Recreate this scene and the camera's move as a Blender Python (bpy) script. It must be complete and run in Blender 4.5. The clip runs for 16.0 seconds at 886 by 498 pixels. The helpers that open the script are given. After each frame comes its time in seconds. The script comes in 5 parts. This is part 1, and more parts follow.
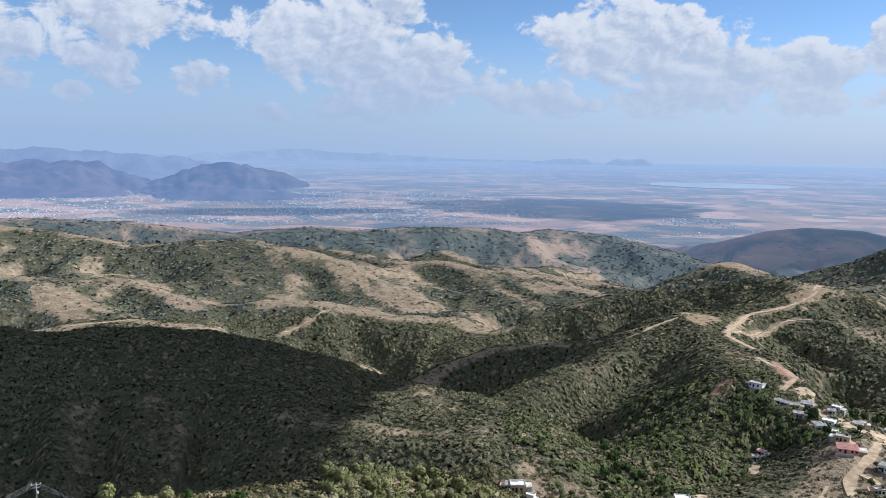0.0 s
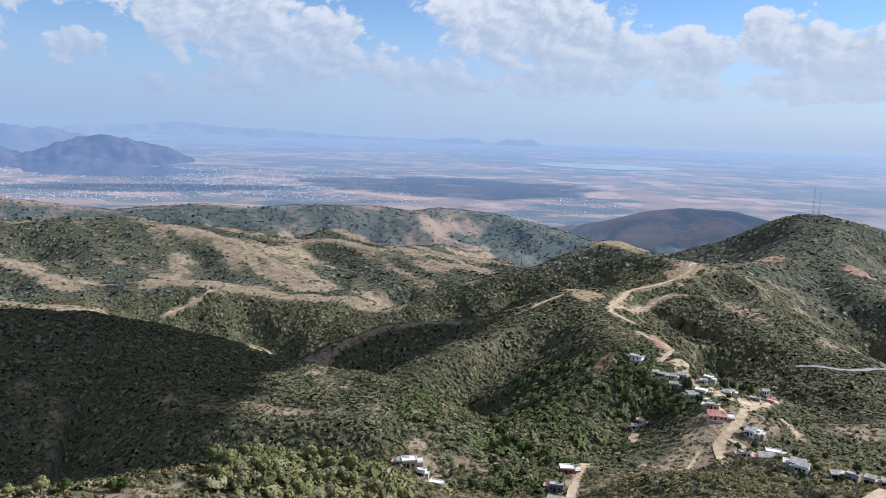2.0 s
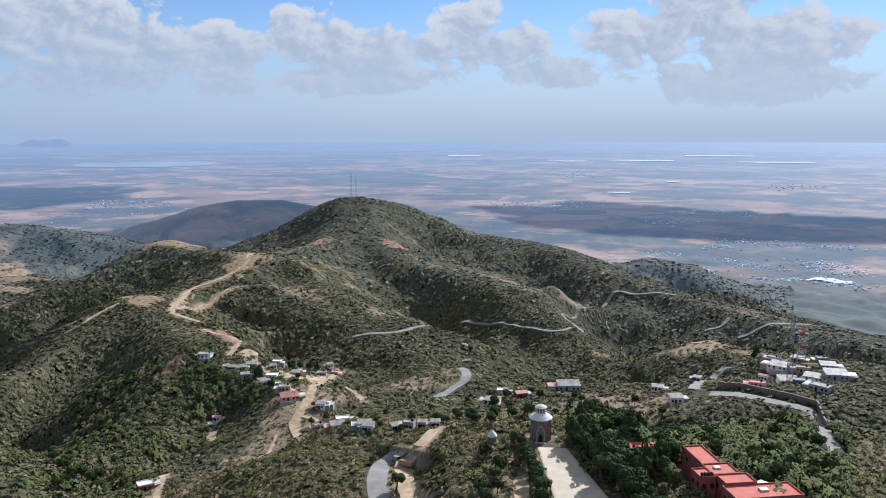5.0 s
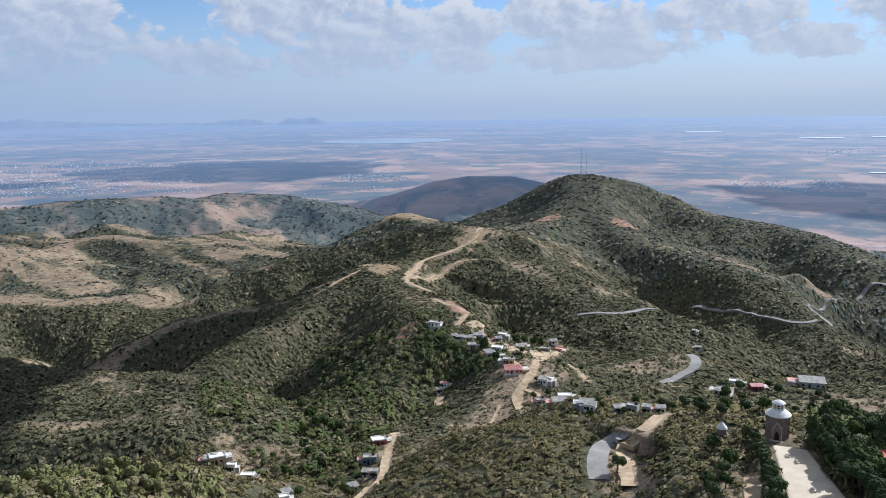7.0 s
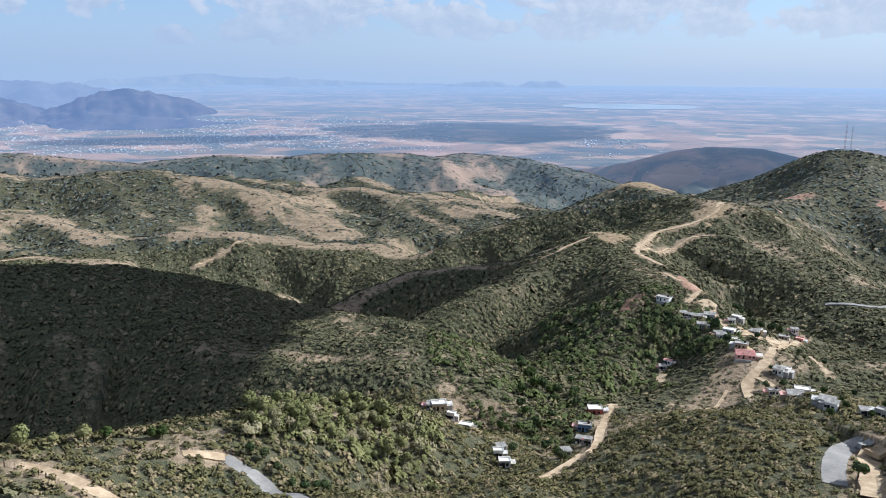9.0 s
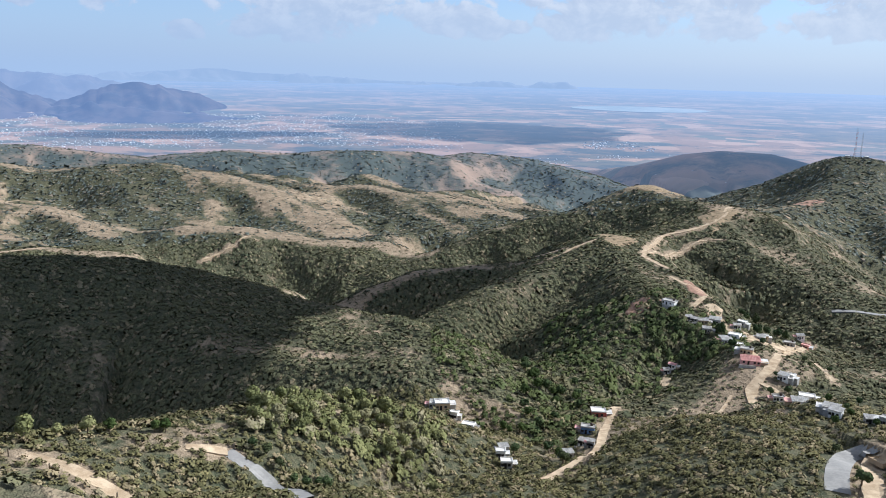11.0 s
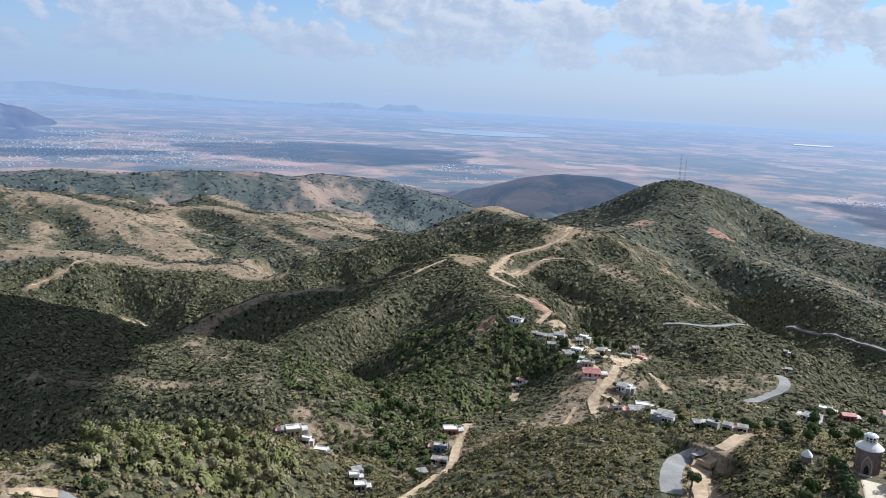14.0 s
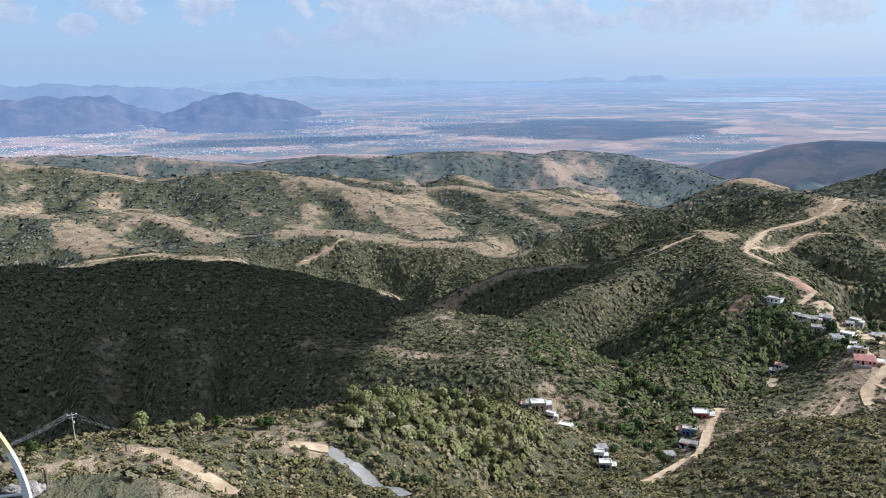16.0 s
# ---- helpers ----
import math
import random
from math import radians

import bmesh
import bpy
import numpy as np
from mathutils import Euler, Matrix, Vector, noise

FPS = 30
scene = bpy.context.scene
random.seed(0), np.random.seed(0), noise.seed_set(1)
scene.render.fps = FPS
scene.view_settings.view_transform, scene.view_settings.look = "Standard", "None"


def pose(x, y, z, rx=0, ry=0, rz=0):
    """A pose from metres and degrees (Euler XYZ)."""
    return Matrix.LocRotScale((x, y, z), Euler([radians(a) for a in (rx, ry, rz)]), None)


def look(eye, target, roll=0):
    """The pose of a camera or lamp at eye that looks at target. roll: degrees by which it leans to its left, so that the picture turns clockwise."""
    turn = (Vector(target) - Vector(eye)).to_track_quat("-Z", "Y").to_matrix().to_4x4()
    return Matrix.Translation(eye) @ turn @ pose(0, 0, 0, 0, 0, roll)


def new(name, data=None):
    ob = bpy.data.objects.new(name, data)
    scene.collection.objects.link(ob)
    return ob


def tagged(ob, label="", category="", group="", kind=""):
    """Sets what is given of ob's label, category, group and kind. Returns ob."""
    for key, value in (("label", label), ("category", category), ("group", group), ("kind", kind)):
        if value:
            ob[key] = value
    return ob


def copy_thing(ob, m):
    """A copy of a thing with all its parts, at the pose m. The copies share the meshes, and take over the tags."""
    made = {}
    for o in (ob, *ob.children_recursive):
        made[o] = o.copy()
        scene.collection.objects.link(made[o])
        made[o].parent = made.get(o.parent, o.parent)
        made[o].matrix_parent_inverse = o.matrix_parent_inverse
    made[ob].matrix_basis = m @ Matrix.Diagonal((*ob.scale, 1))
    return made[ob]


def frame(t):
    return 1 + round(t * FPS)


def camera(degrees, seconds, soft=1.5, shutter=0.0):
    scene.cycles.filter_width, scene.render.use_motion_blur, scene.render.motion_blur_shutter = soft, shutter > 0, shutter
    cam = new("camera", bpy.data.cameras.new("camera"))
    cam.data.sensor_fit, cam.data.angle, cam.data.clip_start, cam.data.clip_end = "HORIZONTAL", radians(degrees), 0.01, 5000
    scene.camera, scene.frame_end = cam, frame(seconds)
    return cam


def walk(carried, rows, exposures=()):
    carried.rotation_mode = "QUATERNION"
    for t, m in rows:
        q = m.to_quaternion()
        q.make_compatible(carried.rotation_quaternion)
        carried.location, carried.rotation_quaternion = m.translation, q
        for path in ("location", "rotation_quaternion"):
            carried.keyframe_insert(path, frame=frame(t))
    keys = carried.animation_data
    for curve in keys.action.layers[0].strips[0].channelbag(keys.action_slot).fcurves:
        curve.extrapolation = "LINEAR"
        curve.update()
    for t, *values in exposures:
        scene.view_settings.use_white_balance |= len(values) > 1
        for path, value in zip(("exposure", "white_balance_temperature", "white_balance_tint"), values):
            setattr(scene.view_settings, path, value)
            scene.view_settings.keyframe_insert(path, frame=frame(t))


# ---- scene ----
# ---- camera: a phone at arm's length, turning on the spot ----
cam = camera(58.61, 16.0, soft=0.9)
EYE = 500.0
ARM = 0.6
ROWS = [
    (0.0, 82.82, -0.78, 0.10),
    (0.5, 81.92, -0.97, 6.58),
    (1.0, 81.52, -1.44, 8.33),
    (1.5, 81.27, -1.94, 3.54),
    (2.0, 81.42, -1.93, -7.63),
    (2.5, 81.52, -2.90, -17.18),
    (3.0, 81.55, -2.81, -23.46),
    (3.5, 81.63, -2.57, -30.64),
    (3.7, 81.77, -2.66, -34.34),
    (5.8, 81.48, 0.28, -39.94),
    (6.0, 81.01, 0.88, -37.09),
    (6.5, 80.39, 0.90, -30.71),
    (7.0, 79.96, 0.75, -23.13),
    (7.5, 78.95, 1.13, -15.09),
    (8.0, 78.22, 1.31, -10.54),
    (8.5, 77.68, 0.71, -7.35),
    (10.8, 77.26, -1.13, -4.95),
    (11.0, 77.40, -1.27, -5.41),
    (11.5, 77.92, -2.58, -12.39),
    (12.0, 78.47, -3.68, -18.62),
    (12.5, 78.84, -4.16, -19.69),
    (13.0, 79.10, -3.90, -20.35),
    (13.5, 79.42, -3.45, -20.32),
    (14.0, 79.31, -2.77, -16.08),
    (14.5, 79.03, -1.79, -10.36),
    (15.0, 78.01, -0.72, -6.13),
    (15.5, 77.48, 0.02, -3.91),
    (16.0, 77.39, 1.15, 0.96),
]
walk(cam, [(t, pose(-ARM * math.sin(radians(yaw)), ARM * (math.cos(radians(yaw)) - 1), EYE, rx, lean, yaw)) for t, rx, lean, yaw in ROWS],
     [(0.0, 0.56, 5700, 10), (2.0, 0.60, 5700, 10), (3.5, 0.50, 5700, 10), (6.0, 0.42, 5700, 10),
      (7.5, 0.52, 5700, 10), (8.5, 0.66, 5700, 9), (11.2, 0.72, 5700, 9), (12.2, 0.62, 5700, 9), (14.5, 0.60, 5700, 9), (16.0, 0.70, 5700, 9)])

# ---- light: morning sun from the side, hazy sky ----
SUN_AZ, SUN_EL = 77.0, 33.0


def bearing(az, d, z=0.0):
    """A point d metres from the lookout at a bearing in degrees (0 is ahead, clockwise), z metres from eye level."""
    return Vector((d * math.sin(radians(az)), d * math.cos(radians(az)), EYE + z))


SUN_DIR = Vector((math.sin(radians(SUN_AZ)) * math.cos(radians(SUN_EL)), math.cos(radians(SUN_AZ)) * math.cos(radians(SUN_EL)), math.sin(radians(SUN_EL))))
world = bpy.data.worlds.new("sky")
scene.world = world
world.use_nodes = True
wn = world.node_tree
sky = wn.nodes.new("ShaderNodeTexSky")
sky.sky_type, sky.sun_disc = "NISHITA", False
sky.sun_elevation, sky.sun_rotation = radians(SUN_EL), radians(SUN_AZ)
sky.altitude, sky.air_density, sky.dust_density, sky.ozone_density = 2500, 1.0, 0.25, 2.5
sun = new("sun", bpy.data.lights.new("sun", "SUN"))
sun.data.energy, sun.data.angle, sun.data.color = 5.0, radians(0.6), (1.0, 0.96, 0.90)
sun.matrix_world = look(bearing(0, 0, 0) + SUN_DIR * 900, bearing(0, 0, 0))


# ---- materials ----
class Nodes:
    """A small helper round one material's node tree."""

    def __init__(self, name, rough=0.9, tree=None):
        if tree is not None:
            self.tree = tree
            return
        self.mat = bpy.data.materials.new(name)
        self.mat.use_nodes = True
        self.tree = self.mat.node_tree
        self.bsdf = self.tree.nodes["Principled BSDF"]
        self.bsdf.inputs["Roughness"].default_value = rough
        self.bsdf.inputs["Specular IOR Level"].default_value = 0.2

    def add(self, kind, **inputs):
        n = self.tree.nodes.new("ShaderNode" + kind)
        for k, v in inputs.items():
            self.put(n.inputs[k.replace("_", " ")], v)
        return n

    def put(self, socket, v):
        if isinstance(v, bpy.types.NodeSocket):
            self.tree.links.new(v, socket)
        elif isinstance(v, tuple) and len(v) == 3 and socket.type == "RGBA":
            socket.default_value = (*v, 1)
        else:
            socket.default_value = v

    def math(self, op, a, b=0.0, c=0.0, clamp=False):
        n = self.tree.nodes.new("ShaderNodeMath")
        n.operation, n.use_clamp = op, clamp
        for i, v in enumerate((a, b, c)):
            self.put(n.inputs[i], v)
        return n.outputs[0]

    def mix(self, f, a, b):
        n = self.tree.nodes.new("ShaderNodeMix")
        n.data_type = "RGBA"
        self.put(n.inputs[0], f), self.put(n.inputs[6], a), self.put(n.inputs[7], b)
        return n.outputs[2]

    def ramp(self, v, lo, hi):
        n = self.tree.nodes.new("ShaderNodeMapRange")
        n.interpolation_type = "SMOOTHSTEP"
        self.put(n.inputs[0], v)
        n.inputs[1].default_value, n.inputs[2].default_value = lo, hi
        return n.outputs[0]

    def noise(self, scale, detail=4.0, rough=0.55, vec=None, dist=0.0):
        n = self.tree.nodes.new("ShaderNodeTexNoise")
        n.inputs["Scale"].default_value, n.inputs["Detail"].default_value = scale, detail
        n.inputs["Roughness"].default_value, n.inputs["Distortion"].default_value = rough, dist
        self.put(n.inputs["Vector"], vec if vec is not None else self.place())
        return n.outputs["Fac"]

    def place(self):
        return self.tree.nodes.new("ShaderNodeNewGeometry").outputs["Position"]

    def local(self):
        return self.tree.nodes.new("ShaderNodeTexCoord").outputs["Object"]

    def attr(self, name):
        n = self.tree.nodes.new("ShaderNodeAttribute")
        n.attribute_name = name
        return n.outputs["Fac"]

    def island(self):
        return self.tree.nodes.new("ShaderNodeNewGeometry").outputs["Random Per Island"]

    def bump(self, h, strength=0.5, dist=0.5):
        n = self.add("Bump", Height=h, Strength=strength, Distance=dist)
        self.tree.links.new(n.outputs[0], self.bsdf.inputs["Normal"])

    def base(self, c):
        self.put(self.bsdf.inputs["Base Color"], c)
        return self.mat


def plain(name, a, b, scale=0.8, rough=0.85, bump=0.3, metal=0.0):
    """A weathered surface between two colours, with blotches and grain."""
    n = Nodes(name, rough)
    big, small = n.noise(scale, 5, 0.6, n.local()), n.noise(scale * 9, 3, 0.6, n.local())
    n.bsdf.inputs["Metallic"].default_value = metal
    n.bump(small, bump, 0.05)
    f = n.math("ADD", n.math("MULTIPLY", big, 0.7), n.math("MULTIPLY", small, 0.3))
    return n.base(n.mix(n.ramp(f, 0.35, 0.65), a, b))


def scrubland():
    """Hillsides: dry grass and bare soil on crests, low green scrub in the gullies, red cuts."""
    n = Nodes("scrubland")
    n.bsdf.inputs["Specular IOR Level"].default_value = 0.05
    n1, n2, n3 = n.noise(0.011, 6, 0.62), n.noise(0.09, 5, 0.7), n.noise(0.45, 4, 0.7)
    dry = n.attr("dry")
    mixd = n.math("ADD", dry, n.math("ADD", n.math("MULTIPLY", n.math("SUBTRACT", n1, 0.5), 0.9), n.math("MULTIPLY", n.math("SUBTRACT", n2, 0.5), 1.1)))
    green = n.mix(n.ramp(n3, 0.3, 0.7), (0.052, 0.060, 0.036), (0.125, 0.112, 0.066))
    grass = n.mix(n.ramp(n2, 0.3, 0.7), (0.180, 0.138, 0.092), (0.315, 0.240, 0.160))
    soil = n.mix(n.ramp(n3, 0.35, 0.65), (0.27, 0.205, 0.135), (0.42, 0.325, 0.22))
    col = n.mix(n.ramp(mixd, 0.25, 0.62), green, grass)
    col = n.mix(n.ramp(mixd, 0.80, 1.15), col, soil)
    red = n.mix(n.ramp(n2, 0.3, 0.7), (0.19, 0.085, 0.05), (0.33, 0.19, 0.12))
    col = n.mix(n.attr("cut"), col, red)
    n.bump(n.math("ADD", n2, n.math("MULTIPLY", n3, 0.6)), 0.8, 2.5)
    return n.base(col)


def far_plain():
    """The plain and its far hills as a backdrop, kilometres of air painted in as blue emission: fields, towns, woods.
    """
    n = Nodes("far_plain")
    e, nn = n.attr("east"), n.attr("north")
    vec = n.tree.nodes.new("ShaderNodeCombineXYZ")
    n.put(vec.inputs[0], e), n.put(vec.inputs[1], nn)
    v = vec.outputs[0]
    big, mid = n.noise(0.35, 5, 0.6, v), n.noise(1.6, 6, 0.7, v)
    cell = n.tree.nodes.new("ShaderNodeTexVoronoi")
    cell.inputs["Scale"].default_value = 2.6
    n.put(cell.inputs["Vector"], v)
    sep = n.tree.nodes.new("ShaderNodeSeparateColor")
    n.put(sep.inputs[0], cell.outputs["Color"])
    field = n.mix(n.ramp(sep.outputs[0], 0.2, 0.9), (0.26, 0.155, 0.110), (0.44, 0.275, 0.195))
    field = n.mix(n.ramp(sep.outputs[1], 0.66, 0.78), field, (0.12, 0.12, 0.10))
    # dark blue tone for woods, and for cloud shade painted among the fields
    woods = n.mix(n.ramp(mid, 0.4, 0.6), (0.040, 0.060, 0.075), (0.13, 0.105, 0.085))
    h1, h2, h3 = n.noise(0.0045, 6, 0.65), n.noise(0.06, 8, 0.8), n.noise(0.004, 2, 0.5)
    col = n.mix(n.ramp(n.math("ADD", n.math("MULTIPLY", big, 0.75), n.math("MULTIPLY", mid, 0.5)), 0.56, 0.66), woods, field)
    fine = n.noise(9.0, 4, 0.7, v)
    col = n.mix(n.ramp(fine, 0.60, 0.66), col, (0.08, 0.08, 0.075))
    col = n.mix(n.ramp(n.noise(14.0, 2, 0.6, v), 0.72, 0.76), col, (0.62, 0.58, 0.54))
    col = n.mix(n.math("MULTIPLY", n.ramp(h3, 0.58, 0.70), 0.75), col, woods)
    scrubby = n.math("ADD", n.attr("dry"), n.math("ADD", n.math("MULTIPLY", n.math("SUBTRACT", h1, 0.5), 0.45), n.math("MULTIPLY", n.math("SUBTRACT", h2, 0.5), 1.3)))
    hill = n.mix(n.ramp(scrubby, 0.25, 0.85), (0.055, 0.066, 0.050), (0.250, 0.170, 0.115))
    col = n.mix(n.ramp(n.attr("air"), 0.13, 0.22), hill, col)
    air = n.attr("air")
    # painted haze: the base colour fades to black, blue emission takes over
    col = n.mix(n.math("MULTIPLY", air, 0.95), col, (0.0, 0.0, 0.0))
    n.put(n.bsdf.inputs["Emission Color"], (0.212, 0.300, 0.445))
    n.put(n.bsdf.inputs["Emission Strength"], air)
    return n.base(col)


def foliage(name, dark, light, grey=(0.15, 0.13, 0.085), share=0.12, whole=None):
    """Leaves: each plant has its own tone (by the mesh's tint or the object), each clump a little variation."""
    n = Nodes(name, 0.8)
    n.bsdf.inputs["Specular IOR Level"].default_value = 0.04
    r = n.attr("tint") if whole is None else n.tree.nodes.new("ShaderNodeObjectInfo").outputs["Random"]
    leaf, r2 = n.island(), n.math("FRACT", n.math("MULTIPLY", r, 13.7))
    col = n.mix(n.math("ADD", n.math("MULTIPLY", r, 0.8), n.math("MULTIPLY", leaf, 0.2)), dark, light)
    col = n.mix(n.math("MULTIPLY", n.math("GREATER_THAN", r2, 1 - share), 0.8), col, grey)
    return n.base(col)


MAT = {
    "scrubland": scrubland(),
    "far": far_plain(),
    "bush": foliage("bush_leaves", (0.050, 0.066, 0.040), (0.190, 0.170, 0.090), (0.24, 0.195, 0.12), 0.14),
    "bush_near": foliage("olive_bush_leaves", (0.046, 0.056, 0.026), (0.230, 0.195, 0.090), (0.29, 0.23, 0.135), 0.2),
    # scrub past 900 m: haze painted into the leaf colour, bluer and lighter
    "hazed_scrub": foliage("hazed_scrub_leaves", (0.060, 0.086, 0.080), (0.180, 0.178, 0.138), (0.27, 0.22, 0.155), 0.14),
    "leaf_dark": foliage("dark_leaves", (0.032, 0.050, 0.021), (0.080, 0.105, 0.042), (0.07, 0.08, 0.035), 0.1, True),
    "leaf_light": foliage("pale_leaves", (0.125, 0.135, 0.052), (0.25, 0.242, 0.105), (0.24, 0.215, 0.12), 0.2, True),
    "leaf_mid": foliage("green_leaves", (0.040, 0.062, 0.018), (0.085, 0.115, 0.036), (0.11, 0.12, 0.05), 0.15, True),
    "cut": plain("red_earth", (0.15, 0.075, 0.05), (0.36, 0.225, 0.15), 0.2, 0.95, 0.5),
    "wood": foliage("wood_leaves", (0.036, 0.056, 0.024), (0.150, 0.165, 0.062), (0.17, 0.15, 0.085), 0.18),
    "wood_light": foliage("spur_leaves", (0.10, 0.112, 0.042), (0.26, 0.25, 0.108), (0.30, 0.26, 0.16), 0.2),
    "dry_grass": plain("dry_grass", (0.17, 0.125, 0.072), (0.33, 0.24, 0.142), 0.3, 0.95, 0.5),
    "bark": plain("bark", (0.10, 0.075, 0.05), (0.20, 0.16, 0.11), 1.5),
    "asphalt": plain("worn_asphalt", (0.20, 0.19, 0.175), (0.29, 0.275, 0.25), 0.15),
    "dirt": plain("pale_dirt", (0.30, 0.215, 0.130), (0.50, 0.385, 0.255), 0.3, 0.95, 0.5),
    "paving": plain("pale_paving", (0.50, 0.42, 0.315), (0.62, 0.53, 0.41), 0.2),
    "white": plain("white_paint", (0.66, 0.62, 0.56), (0.82, 0.79, 0.73), 0.4),
    "concrete": plain("concrete", (0.30, 0.28, 0.25), (0.46, 0.43, 0.39), 0.5),
    "stone": plain("brown_stone", (0.16, 0.12, 0.10), (0.28, 0.215, 0.18), 1.2),
    "dark": plain("dark_opening_panel", (0.015, 0.014, 0.013), (0.03, 0.028, 0.026), 1.0),
    "metal_roof": plain("sheet_metal_roof", (0.42, 0.40, 0.37), (0.70, 0.67, 0.62), 0.5, 0.5),
    "red_roof": plain("red_painted_roof", (0.50, 0.135, 0.10), (0.60, 0.19, 0.145), 0.25),
    "red_wall": plain("red_painted_wall", (0.27, 0.075, 0.06), (0.36, 0.11, 0.085), 0.4),
    "pink": plain("pink_roof", (0.55, 0.27, 0.24), (0.68, 0.38, 0.33), 0.4),
    "blue": plain("blue_wall", (0.10, 0.17, 0.30), (0.16, 0.24, 0.38), 0.5),
    "ochre": plain("ochre_wall", (0.42, 0.30, 0.17), (0.52, 0.40, 0.26), 0.5),
    "steel": plain("galvanised_steel", (0.34, 0.34, 0.34), (0.48, 0.48, 0.47), 1.5, 0.55, 0.1, 0.4),
    "mast_red": plain("red_mast_paint", (0.34, 0.07, 0.05), (0.46, 0.12, 0.09), 1.5),
    "gold": plain("yellow_paint", (0.55, 0.41, 0.17), (0.66, 0.52, 0.27), 1.5),
    "bronze": plain("dark_bronze", (0.05, 0.035, 0.028), (0.10, 0.075, 0.06), 3.0, 0.5, 0.2, 0.5),
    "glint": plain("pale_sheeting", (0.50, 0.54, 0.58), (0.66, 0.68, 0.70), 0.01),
}


# ---- the land: ridges with spurs, falling to the plain ----
def hash01(i, seed):
    v = np.sin(i * 127.1 + seed * 311.7) * 43758.5453
    return v - np.floor(v)


def wave1(s, seed):
    """Smooth noise along a line, -1 to 1."""
    i = np.floor(s)
    f = s - i
    f = f * f * (3 - 2 * f)
    return (hash01(i, seed) * (1 - f) + hash01(i + 1, seed) * f) * 2 - 1


def hash2(i, j, seed):
    v = np.sin(i * 127.1 + j * 269.5 + seed * 311.7) * 43758.5453
    return v - np.floor(v)


def value2(x, y, seed):
    i, j = np.floor(x), np.floor(y)
    f, g = x - i, y - j
    f, g = f * f * (3 - 2 * f), g * g * (3 - 2 * g)
    a = hash2(i, j, seed) * (1 - f) + hash2(i + 1, j, seed) * f
    b = hash2(i, j + 1, seed) * (1 - f) + hash2(i + 1, j + 1, seed) * f
    return (a * (1 - g) + b * g) * 2 - 1


def fbm(x, y, size, octaves, seed):
    out, amp = 0.0, 1.0
    for o in range(octaves):
        out = out + amp * value2(x / size + o * 17.3, y / size - o * 9.1, seed + o)
        size, amp = size * 0.47, amp * 0.52
    return out


